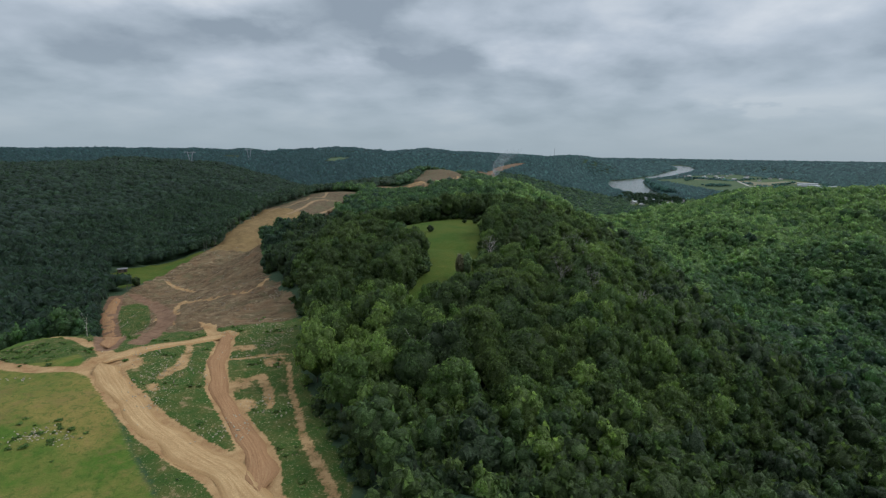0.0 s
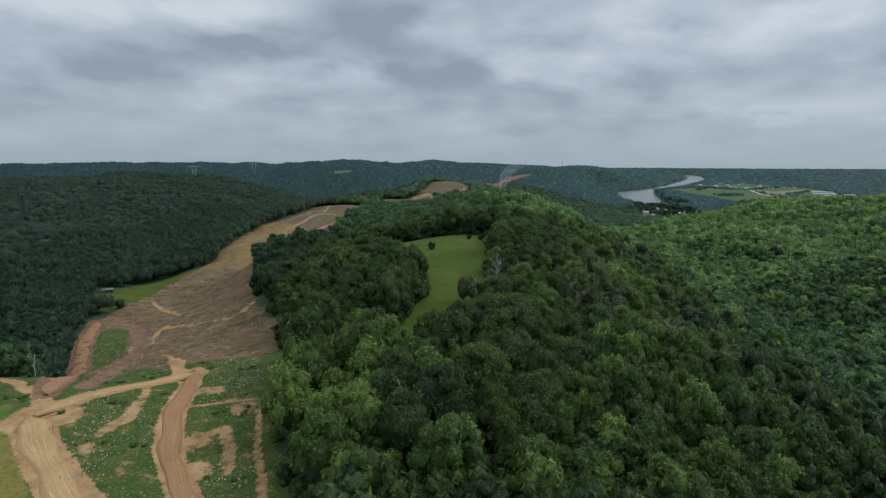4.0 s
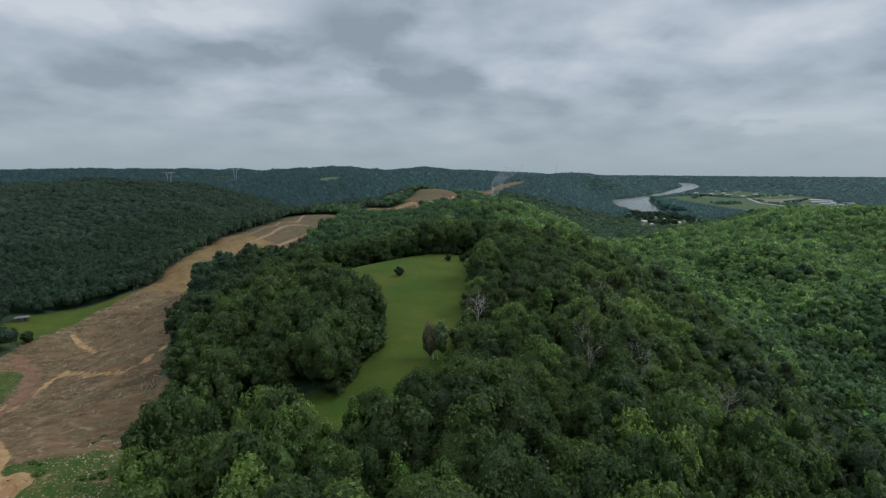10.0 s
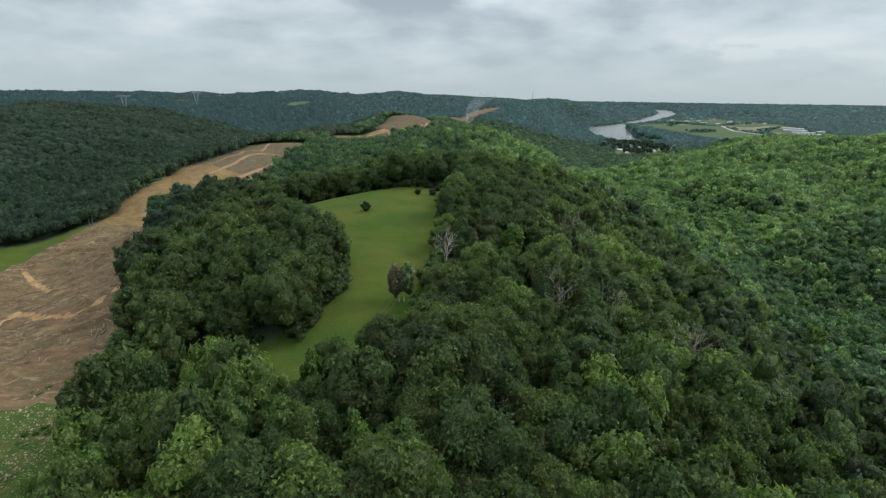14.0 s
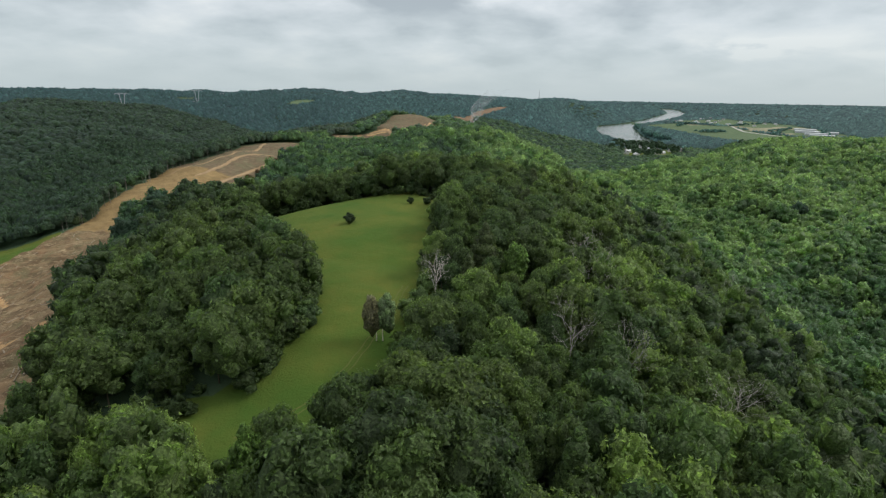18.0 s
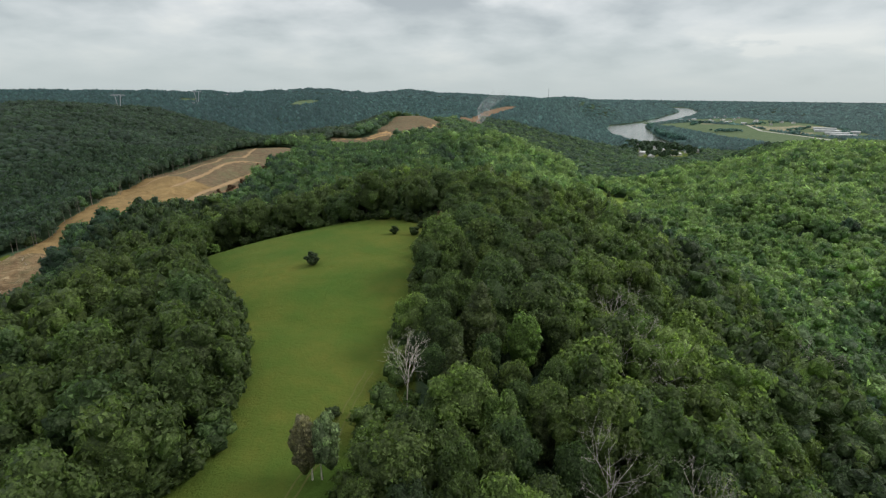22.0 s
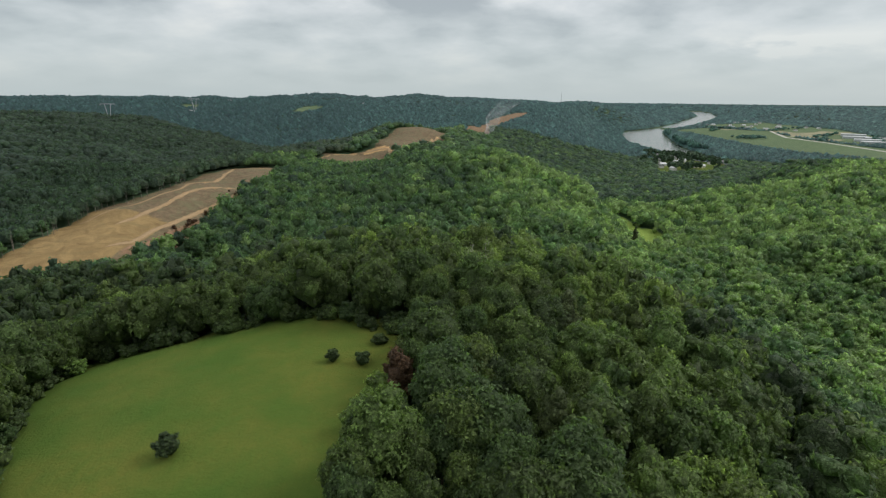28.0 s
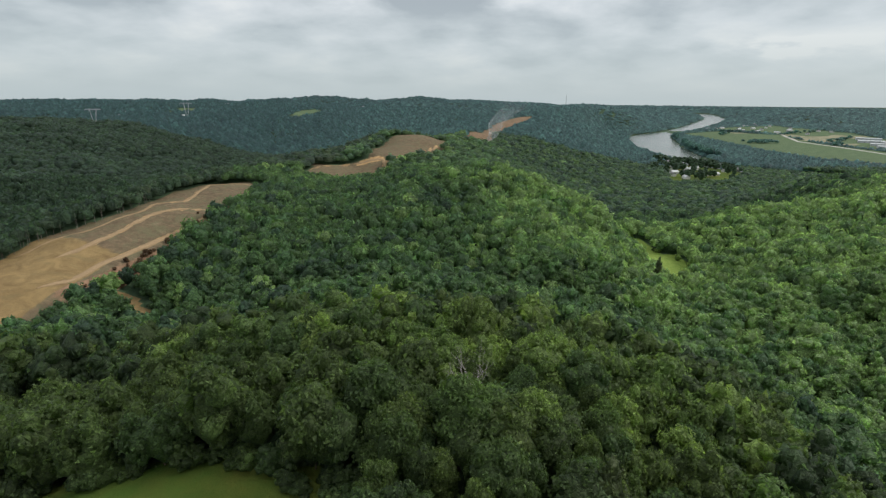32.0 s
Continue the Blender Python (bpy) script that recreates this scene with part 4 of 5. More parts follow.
def scatter(x0, x1, y0, y1, gap, seed):
    """Uneven places over a rectangle, one in each cell of a staggered grid."""
    rng = np.random.RandomState(seed)
    gx, gy = np.meshgrid(np.arange(x0, x1, gap), np.arange(y0, y1, gap * 0.9))
    gx = gx + (np.arange(len(gx)) % 2)[:, None] * gap / 2
    x = gx.ravel() + rng.uniform(-0.38, 0.38, gx.size) * gap
    y = gy.ravel() + rng.uniform(-0.38, 0.38, gx.size) * gap
    return x, y, rng


def in_view(x, y, margin=40):
    """The country ahead of the flight, widening to both sides."""
    return np.abs(x + 5) < (y + 70) * 0.93 + margin


def lit_leaf_tint(x, y):
    """Leaf tint by kind of wood, 0 dark to 1 pale yellow-green; sun and cloud shade painted in."""
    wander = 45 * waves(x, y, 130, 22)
    # the sun patch over the valley's right side, painted as paler leaves
    sunlit = smooth(150, 235, x + 60 * smooth(500, 640, y) + wander) * smooth(885, 800, y + 0.3 * wander) * smooth(350, 450, y + 0.4 * wander)
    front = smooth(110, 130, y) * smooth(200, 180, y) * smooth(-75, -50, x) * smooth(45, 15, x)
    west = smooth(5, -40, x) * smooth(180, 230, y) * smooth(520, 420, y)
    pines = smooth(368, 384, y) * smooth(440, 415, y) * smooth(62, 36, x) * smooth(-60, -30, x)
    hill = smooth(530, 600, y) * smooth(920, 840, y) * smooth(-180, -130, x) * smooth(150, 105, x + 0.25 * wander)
    # the sun patch on the hill's right crest, painted paler too
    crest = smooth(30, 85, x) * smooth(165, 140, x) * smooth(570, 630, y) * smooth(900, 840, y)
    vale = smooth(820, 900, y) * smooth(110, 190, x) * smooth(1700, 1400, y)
    # cloud shadow over the left slopes, put into the tint
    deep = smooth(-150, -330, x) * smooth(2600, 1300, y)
    # beyond the clearings, sunlit haze to the right is tinted in as well
    return 0.42 + 0.16 * front - 0.42 * west - 0.34 * pines - 0.17 * smooth(20, 60, x) * smooth(250, 210, y) - 0.11 * smooth(70, 100, x) * smooth(190, 155, x) * smooth(430, 360, y) - 0.10 * hill + 0.20 * crest + 0.07 * smooth(25, 45, x) * smooth(230, 270, y) * smooth(470, 430, y) + 0.14 * waves(x, y, 60, 21) + 0.45 * sunlit - 0.24 * vale - 0.34 * deep + (0.22 * smooth(150, 700, x) - 0.2 * smooth(0, -500, x)) * smooth(1500, 1900, y)


def plant(name, label, x, y, rng, shapes, mats, height, width, trunk=None, sink=0.0):
    """One mesh of many trees. shapes: crowns to choose from; height and width: (least, most) of the crowns, in metres."""
    x, y = np.asarray(x), np.asarray(y)
    z = ground(x, y)
    pick = rng.randint(0, len(shapes), len(x))
    size = np.where(rng.uniform(0, 1, len(x)) < 0.2, rng.uniform(0.7, 1.0, len(x)), 0.62 * rng.beta(1.8, 1.8, len(x)))
    tall = (height[0] + (height[1] - height[0]) * size) * (1 + 0.24 * smooth(115, 140, y) * smooth(193, 186, y))
    wide = width[0] + (width[1] - width[0]) * np.clip(size + rng.normal(0, 0.10, len(x)), 0, 1)
    turn = rng.uniform(0, 6.28, len(x))
    tint = np.clip(lit_leaf_tint(x, y) + rng.normal(0, 1, len(x)) * (0.24 - 0.13 * smooth(-150, -330, x)), 0.02, 0.98)
    foot = tall * 0.07
    verts, faces, tints, which, n = [], [], [], [], 0
    for k, (v, f) in enumerate(shapes):
        i = np.nonzero(pick == k)[0]
        if not len(i):
            continue
        c, s = np.cos(turn[i])[:, None], np.sin(turn[i])[:, None]
        px = (v[:, 0] * c - v[:, 1] * s) * wide[i][:, None] + x[i][:, None]
        py = (v[:, 0] * s + v[:, 1] * c) * wide[i][:, None] + y[i][:, None]
        pz = v[:, 2] * tall[i][:, None] + (z[i] + foot[i] - sink)[:, None]
        verts.append(np.stack([px, py, pz], 2).reshape(-1, 3))
        faces.append((f[None] + (np.arange(len(i)) * len(v))[:, None, None] + n).reshape(-1, 3))
        tints.append(np.repeat(tint[i], len(v)))
        which.append(np.zeros(len(i) * len(f), int))
        n += len(i) * len(v)
    if trunk is not None:
        v, f = trunk
        px, py = v[:, 0] + x[:, None], v[:, 1] + y[:, None]
        pz = v[:, 2] * (tall * 0.75)[:, None] + z[:, None]
        verts.append(np.stack([px, py, pz], 2).reshape(-1, 3))
        faces.append((f[None] + (np.arange(len(x)) * len(v))[:, None, None] + n).reshape(-1, 3))
        tints.append(np.repeat(tint, len(v)))
        which.append(np.ones(len(x) * len(f), int))
    me = mesh_of(name, np.concatenate(verts), np.concatenate(faces), mats, np.concatenate(tints), True, np.concatenate(which))
    return tagged(new(name, me), label, "forest", kind="stuff")


CLOSE = [crown_shape(10 + k, "round", 11 + k % 5, 0, 0, 820, 0.038) for k in range(11)] + [crown_shape(20, "cone", 8, 0, 0, 420, 0.036)]
MIDDLE = [crown_shape(30 + k, "round", 7 + k % 3, 0, 0, 130, 0.068) for k in range(9)] + [crown_shape(40, "cone", 4, 0, 0, 100, 0.06)]


def puff_shape(seed, sprays):
    """A far crown: an uneven flat-topped dome with sprays of leaves standing out of it."""
    rng = np.random.RandomState(seed)
    bv, bf = BALLS[1]
    verts = [bv * (0.47, 0.47, 0.36) * rng.uniform(0.8, 1.2, (len(bv), 1)) + (0, 0, 0.46)]
    faces = [bf[bv[bf, 2].mean(1) > -0.5]]
    for k in range(sprays):
        h, a = rng.uniform(0.0, 0.95), k * 2.4 + rng.uniform(-0.6, 0.6)
        d = np.array([math.sqrt(1 - h * h) * math.cos(a), math.sqrt(1 - h * h) * math.sin(a), h])
        side = np.cross(d + 0.5 * rng.normal(0, 1, 3), rng.normal(0, 1, 3))
        side /= np.linalg.norm(side)
        up = np.cross(d, side)
        c, r = d * (0.5, 0.5, 0.40) * rng.uniform(0.9, 1.12) + (0, 0, 0.46), rng.uniform(0.11, 0.21)
        verts.append(np.array([c + side * r, c - 0.5 * side * r + 0.75 * up * r, c - 0.5 * side * r - 0.75 * up * r]))
        faces.append(np.array([[0, 1, 2]]) + len(bv) + 3 * k)
    return np.concatenate(verts), np.concatenate(faces)


DISTANT = [puff_shape(50 + k, 26) for k in range(10)]
FAINT = [puff_shape(80 + k, 7) for k in range(8)]
REMOTE = [(TUFT[0] * (0.5, 0.5, 0.68) * np.random.RandomState(60 + k).uniform(0.7, 1.2, (6, 1)) + (0, 0, 0.12), TUFT[1][:4]) for k in range(5)]
STEM = trunk_shape(70, 1.0, 0.22, 5, 0.02, 3)


def near_strip(x, y):
    """The belt of forest that the flight passes lowest over."""
    return (np.abs(x - 0.19 * (y - 80)) < 30) & (y > 118) & (y < 405)


def ridge_block(x, y):
    return (x > -88) & (x < 115) & (y > 105) & (y < 440)


# the ridge's forest: single trees in the near belt, the rest as one mass
x, y, rng = scatter(-130, 160, 40, 470, 7.3, 101)
free = ~open_land(x, y, 4.4)
for px, py, *rest in DEAD:
    free &= np.hypot(x - px, y - py + 2.0) > 5.0
for px, py, clear in SPOTS:
    free &= np.hypot(x - px, y - py + 2.0) > clear
x, y = x[free], y[free]
belt = near_strip(x, y) & ridge_block(x, y)
bx, by = x[belt][:300], y[belt][:300]
rest = np.ones(len(x), bool)
rest[np.nonzero(belt)[0][:300]] = False
close = rest & ridge_block(x, y)
plant("forest", "dense green deciduous forest on the ridge", x[close], y[close], rng, CLOSE, [LEAVES, BARK], (11, 21), (7.4, 16.5), STEM)
other = rest & ~ridge_block(x, y) & in_view(x, y)
plant("forest", "dense green deciduous forest on the ridge's flanks", x[other], y[other], rng, MIDDLE, [LEAVES, BARK], (11, 20.5), (7.4, 15.5), STEM)

LABELS = ["tall broad-crowned green tree in the ridge forest", "round-crowned dark green tree in the ridge forest", "leafy olive-green tree in the ridge forest"]
SINGLE = []
for k, (v, f) in enumerate([crown_shape(210 + k, "round", 13 + k % 6, 0, 0, 2300, 0.028, 2, 1) for k in range(9)] + [crown_shape(220, "cone", 9, 0, 0, 1600, 0.02)]):
    crown = mesh_of("crown", v * (12.2, 12.2, 16.2) + (0, 0, 2.4), f, [NEEDLES if k == 9 else LEAVES], np.full(len(v), (0.30, 0.10, 0.55, 0.20, 0.42, 0.04, 0.66, 0.34, 0.24, 0.15)[k]))
    tv, tf = trunk_shape(230 + k, 12.5, 0.27, 7)
    SINGLE.append((crown, mesh_of("trunk", tv, tf, [BARK])))
for n, (px, py) in enumerate(zip(bx, by)):
    k = rng.randint(0, 9) if rng.uniform() < 0.94 else 9
    tree = new("tree")
    large = rng.uniform() < 0.2
    s, t = (rng.uniform(1.0, 1.22), rng.uniform(1.0, 1.25)) if large else (rng.uniform(0.72, 1.0), rng.uniform(0.68, 1.0))
    s *= 1.2 if py < 192 else 1.0
    tree.matrix_basis = pose(px, py, float(ground(px, py)), 0, 0, rng.uniform(0, 360)) @ Matrix.Diagonal((t * s, t * s, s, 1))
    tagged(tree, "narrow dark conifer in the ridge forest" if k == 9 else LABELS[k % 3], "tree", "trees of the ridge forest")
    part("trunk", SINGLE[k][1], tree)
    part("crown", SINGLE[k][0], tree)

# the hill behind the ridge, the valley and the slopes to both sides
x, y, rng = scatter(-420, 640, 60, 980, 8.4, 102)
keep = ~open_land(x, y, 2.0) & in_view(x, y) & ~((x > -130) & (x < 160) & (y > 40) & (y < 470))
mid = keep & (y < 620) & (x > -240) & (x < 360)
plant("forest", "dense green forest over the hill and the ravines", x[mid], y[mid], rng, MIDDLE, [HAZED_HILL_LEAVES, BARK], (11, 19), (8.5, 16.5))
x, y, rng = scatter(-420, 640, 60, 980, 7.4, 106)
out = ~open_land(x, y, 2.0) & in_view(x, y) & ~((x > -130) & (x < 160) & (y > 40) & (y < 470)) & ~((y < 620) & (x > -240) & (x < 360))
west = x < -205 + 0.10 * (y - 600)
plant("forest", "dense green forest on the far side of the hill", x[out & ~west], y[out & ~west], rng, DISTANT, [HAZED_HILL_LEAVES], (10, 17), (7.5, 13))
plant("forest", "forest beyond the cleared spur, cloud shade put into its dark leaves", x[out & west], y[out & west], rng, DISTANT, [SHADED_LEAVES], (10, 17), (7.5, 13))
x, y, rng = scatter(-1500, 1500, 60, 1500, 9.8, 103)
keep = ~open_land(x, y) & in_view(x, y, 20) & ~((x > -420) & (x < 640) & (y > 60) & (y < 980))
west = x < -205 + 0.25 * (y - 600)
plant("forest", "green wooded slopes towards the river", x[keep & ~west], y[keep & ~west], rng, FAINT, [HAZED_FAR_LEAVES], (11, 16), (11, 18))
plant("forest", "wooded hillside across the ravine, cloud shade put into its dark leaves", x[keep & west], y[keep & west], rng, FAINT, [SHADED_LEAVES], (11, 16), (11, 18))
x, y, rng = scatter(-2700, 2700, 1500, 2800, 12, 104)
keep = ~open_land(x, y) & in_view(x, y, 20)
plant("far_woods", "distant wooded hills beyond the clearings", x[keep], y[keep], rng, REMOTE, [BLUE_HAZE_LEAVES], (12, 17), (18, 28), sink=2)
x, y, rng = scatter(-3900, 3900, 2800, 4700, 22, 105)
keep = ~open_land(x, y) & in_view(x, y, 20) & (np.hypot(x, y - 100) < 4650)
plant("far_woods", "distant wooded hills on the horizon", x[keep], y[keep], rng, REMOTE, [BLUE_HAZE_LEAVES], (12, 17), (32, 48), sink=3)

# the forest goes on behind and beside the start of the flight
x, y, rng = scatter(-60, 420, -160, 210, 9.0, 107)
keep = ~open_land(x, y, 2.0) & ~((x > -130) & (x < 160) & (y > 40) & (y < 470)) & ~in_view(x, y) | (~open_land(x, y, 2.0) & (y < 40) & (x < 160))
plant("forest", "dense green forest behind the flight's start", x[keep], y[keep], rng, DISTANT, [HAZED_HILL_LEAVES], (10, 16), (9, 15))


# ---- single things in the field and the woods ----
def tree_thing(name, label, category, x, y, crown, trunk, turn=0.0, group="", scale=1.0):
    ob = new(name)
    ob.matrix_basis = pose(x, y, float(ground(x, y)), 0, 0, turn) @ Matrix.Diagonal((scale, scale, scale, 1))
    tagged(ob, label, category, group)
    part("trunk", trunk, ob)
    part("crown", crown, ob)
    return ob


def crown_mesh(seed, kind, wide, tall, foot, mat, lobes=10, tufts=110, tuft=0.055, leaves=600, leaf=0.026, aside=0.0):
    v, f = crown_shape(seed, kind, lobes, tufts, tuft, leaves, leaf, 2)
    return mesh_of("crown", v * (wide, wide, tall) + (aside, 0, foot), f, [mat], np.full(len(v), 0.15))


def trunk_mesh(seed, height, r, mat=BARK):
    v, f = trunk_shape(seed, height, r, 8, 0.03, 6)
    return mesh_of("trunk", v, f, [mat])


for n, (px, py, tall) in enumerate(((9.5, 232.5, 12.8), (11.2, 232.5, 13.2))):
    tree_thing("field_tree", "tall oval grey-green tree with a bare pale trunk" if n else "tall thin olive-brown half-withered tree with a pale trunk", "tree", px, py,
               crown_mesh(301 + n, "oval", 5.9, tall, 1.2, GREY_LEAVES if n else THIN_LEAVES, 26, 240, 0.045, 1500, 0.026, 1.0 * (2 * n - 1)), trunk_mesh(311 + n, 9 + 2 * (1 - n), 0.16, WHITE_BARK), group="pair of trees in the meadow")
for n, (px, py, wide, tall, label) in enumerate(((-8.6, 324.6, 5.4, 5.0, "rounded dark green bush alone in the meadow"), (18.0, 361, 4.0, 4.0, "small round bush near the meadow's corner"), (26.3, 359.5, 4.0, 4.0, "small round bush near the forest's edge"),
                                                 (29.7, 371, 5.0, 3.6, "dark low shrub in the meadow's corner"), (-11, 244, 5.0, 4.8, "dark rounded bush at the meadow's edge"), (-65, 380, 7.5, 6.0, "pale green shrub at the meadow's far corner"), (10.7, 248, 3.4, 2.6, "low weedy shrub in the meadow"))):
    mat = BRIGHT_LEAVES if n == 5 else LEAVES
    tree_thing("bush", label, "bush", px, py, crown_mesh(321 + n, "round", wide, tall, -0.3, mat, 8, 70, 0.09, 200, 0.05), trunk_mesh(331 + n, tall * 0.6, 0.1), turn=40 * n)
# trees that stand out of the forest by their colour
tree_thing("tree", "reddish-brown withered tree at the meadow's corner", "tree", 37.5, 341, crown_mesh(341, "round", 8, 12, 2, RUST_LEAVES), trunk_mesh(342, 8, 0.2))
for n, (px, py, wide) in enumerate(((54, 264, 9.5), (3, 158, 7.5), (-10, 181, 7.5), (175, 248, 9))):
    tree_thing("tree", "bright yellow-green leafy tree among darker crowns", "tree", px, py, crown_mesh(343 + n, "round", wide, 16, 3.5, BRIGHT_LEAVES), trunk_mesh(352 + n, 11, 0.25))
tree_thing("conifer", "dark pointed conifer beside the small valley meadow", "tree", 213, 657, crown_mesh(349, "cone", 9.5, 22, 1, NEEDLES), trunk_mesh(350, 17, 0.3))


def limb_mesh(name, rng, start, way, length, r, depth, mat):
    """A bare limb with its twigs, as one mesh of tapered pieces."""
    verts, faces = [], []

    def grow(p, d, l, q, left):
        d = d / np.linalg.norm(d)
        side = np.cross(d, (0.3, 0.5, 0.81))
        side /= np.linalg.norm(side)
        over = np.cross(d, side)
        tip = p + d * l
        n = sum(len(v) for v in verts)
        a = np.arange(4) * math.pi / 2
        ring = np.cos(a)[:, None] * side + np.sin(a)[:, None] * over
        verts.append(np.concatenate([p + ring * q, tip + ring * q * 0.55]))
        i, j = np.arange(4), (np.arange(4) + 1) % 4
        faces.append(np.stack([n + i, n + j, n + 4 + j, n + 4 + i], 1))
        if left:
            for k in range(rng.randint(2, 4) if left > 1 else 2):
                turn = d + rng.normal(0, 0.55, 3) + (0, 0, 0.15)
                grow(p + d * l * rng.uniform(0.6, 1.0), turn, l * rng.uniform(0.5, 0.72), q * 0.6, left - 1)

    grow(np.array(start, float), np.array(way, float), length, r, depth)
    return mesh_of(name, np.concatenate(verts), np.concatenate(faces), [mat])


def dead_tree(x, y, height, seed, label, spread=0.5, mat=PALE_WOOD, limbs=11, twigs=4):
    rng = np.random.RandomState(seed)
    ob = new("dead_tree")
    ob.matrix_basis = pose(x, y, float(ground(x, y)), 0, 0, rng.uniform(0, 360))
    tagged(ob, label, "dead tree", "bare dead trees")
    v, f = trunk_shape(seed, height * 0.8, 0.17 if twigs > 1 else 0.12, 7, 0.05, 6)
    part("trunk", mesh_of("trunk", v, f, [mat]), ob)
    for k in range(limbs):
        h = height * (0.34 + 0.46 * k / limbs)
        a = k * 2.4 + rng.uniform(-0.4, 0.4)
        part("limb", limb_mesh("limb", rng, (0, 0, h), (spread * math.cos(a), spread * math.sin(a), rng.uniform(0.45, 1.0)), height * rng.uniform(0.22, 0.34), 0.055 if twigs > 1 else 0.05, twigs, mat), ob)


for n, (px, py, h, spread) in enumerate(DEAD):
    dead_tree(px, py, h, 400 + n, "bare grey dead tree at the meadow's edge" if n == 0 else "bare grey dead tree rising among green crowns", spread, PALE_WOOD if n else WHITE_BARK)
for n, (px, py, h) in enumerate(WHITE):
    dead_tree(px, py, h, 430 + n, "slender bare white tree trunk at the forest's edge" if n == 3 else "slender forked white dead tree in the forest", 0.25, WHITE_BARK, 4, 1)

# low growth along the edges of the clearings
rng = np.random.RandomState(501)
ex, ey = [], []
for loop, gap, wide in ((FIELD + FIELD[:1], 1.7, 1.6), (FIELD + FIELD[:1], 2.0, 5.0), (GLADE + GLADE[:1], 4, 1.6), (SLOPE + SLOPE[:1], 5, 1.6), (PLATEAU[1:8], 3.0, 1.6)):
    for (ax, ay), (bx, by) in zip(loop, loop[1:]):
        k = max(1, int(math.hypot(bx - ax, by - ay) / gap))
        t = (np.arange(k) + rng.uniform(0, 1, k)) / k
        ex.append(ax + t * (bx - ax) + rng.normal(0, wide, k))
        ey.append(ay + t * (by - ay) + rng.normal(0, wide, k))
ex, ey = np.concatenate(ex), np.concatenate(ey)
free = ~open_land(ex, ey, 0.6)
plant("undergrowth", "low green undergrowth along the clearings' edges", ex[free], ey[free], rng, MIDDLE[:7], [LEAVES], (3.0, 9.0), (3.5, 8.0), sink=0.8)
# bare lower trunks that the clearing of the spur has laid open along the wood's edge
rng = np.random.RandomState(505)
tv, tf = [], []
for k, ((ax, ay), (bx, by)) in enumerate(list(zip(SPUR[12:], SPUR[13:])) + list(zip(SLOPE[6:10], SLOPE[7:11]))):
    for n in range(int(math.hypot(bx - ax, by - ay) / 4.0)):
        u = rng.uniform(0, 1)
        px, py = ax + u * (bx - ax) - rng.uniform(0.5, 5.0), ay + u * (by - ay) + rng.normal(0, 1.0)
        if open_land(np.array([px]), np.array([py]))[0]:
            continue
        v, f = trunk_shape(5050 + n + 40 * k, rng.uniform(8, 14), rng.uniform(0.10, 0.18), 5, 0.03, 3)
        tf.append(f + sum(len(q) for q in tv))
        tv.append(v + (px, py, float(ground(px, py))))
tagged(new("bare_trunks", mesh_of("bare_trunks", np.concatenate(tv), np.concatenate(tf), [GREY_BARK])), "grey slender trunks along the cut edge of the woods", "trunks", kind="stuff")
# rust-brown scrub along the foot of the cleared spur
t = rng.uniform(0, 1, 150)
sx, sy = -160 + 24 * t + rng.normal(0, 5, 150) + 4, 590 + 160 * t + rng.normal(0, 6, 150)
plant("scrub", "withered reddish-brown scrub at the cleared spur's foot", sx, sy, rng, MIDDLE, [RUST_LEAVES], (1.6, 5), (2, 4.5), sink=0.5)
# weeds and saplings on the plateau and in the gullies
wx, wy, rng = scatter(-215, -30, 40, 215, 3.4, 502)
keep = (inside(PLATEAU, wx, wy) > 0.5) & (waves(wx, wy, 22, 31) > 0.5) & (wx + 0.9 * (wy - 108) > -108)
for nodes in ROADS.values():
    d, w = along(nodes, wx, wy)
    keep &= d > w + 1.2
plant("weeds", "knee-high green weeds and saplings on the plateau", wx[keep], wy[keep], rng, MIDDLE[:7], [BRIGHT_LEAVES], (0.4, 1.0), (1.2, 2.8), sink=0.25)


def heap(name, label, places, rng, size, mat, category):
    """Loose stones or clods as one mesh."""
    bv, bf = BALLS[1]
    x, y = np.asarray(places, float).T
    r = rng.uniform(size[0], size[1], len(x))
    shape = bv[None] * (1 + 0.3 * rng.normal(0, 1, (len(x), len(bv), 1))) * (r[:, None, None] * rng.uniform(0.5, 1.3, (len(x), 1, 3)))
    v = shape + np.stack([x, y, ground(x, y) + 0.1 * r], 1)[:, None]
    f = bf[None] + (np.arange(len(x)) * len(bv))[:, None, None]
    return tagged(new(name, mesh_of(name, v.reshape(-1, 3), f.reshape(-1, 3), [mat], None, False)), label, category, kind="stuff")


def cluster(centre, spread, count, rng):
    return np.stack([rng.normal(centre[0], spread[0], count), rng.normal(centre[1], spread[1], count)], 1)


rng = np.random.RandomState(503)
stony = [((-99, 192), (-77, 197)), ((-94, 208), (-79, 202)), ((-92, 173), (-71, 181)), ((-82, 166), (-72, 176))]
rows = [np.stack([np.interp(rng.uniform(0, 1, 70), (0, 1), (a[0], b[0])) + rng.normal(0, 1.2, 70), np.interp(rng.uniform(0, 1, 70), (0, 1), (a[1], b[1])) + rng.normal(0, 0.8, 70)], 1) for a, b in stony]
piles = [((-116, 89), (4, 2), 130), ((-104, 128), (5, 8), 120), ((-96, 112), (4, 5), 80), ((-62, 112), (5, 6), 120), ((-149, 118), (6, 2), 30), ((-70, 100), (5, 3), 60), ((-99, 134), (7, 6), 60), ((-76, 160), (9, 8), 170), ((-72, 182), (6, 8), 90), ((-112, 148), (6, 7), 70), ((-88, 186), (9, 4), 60)]
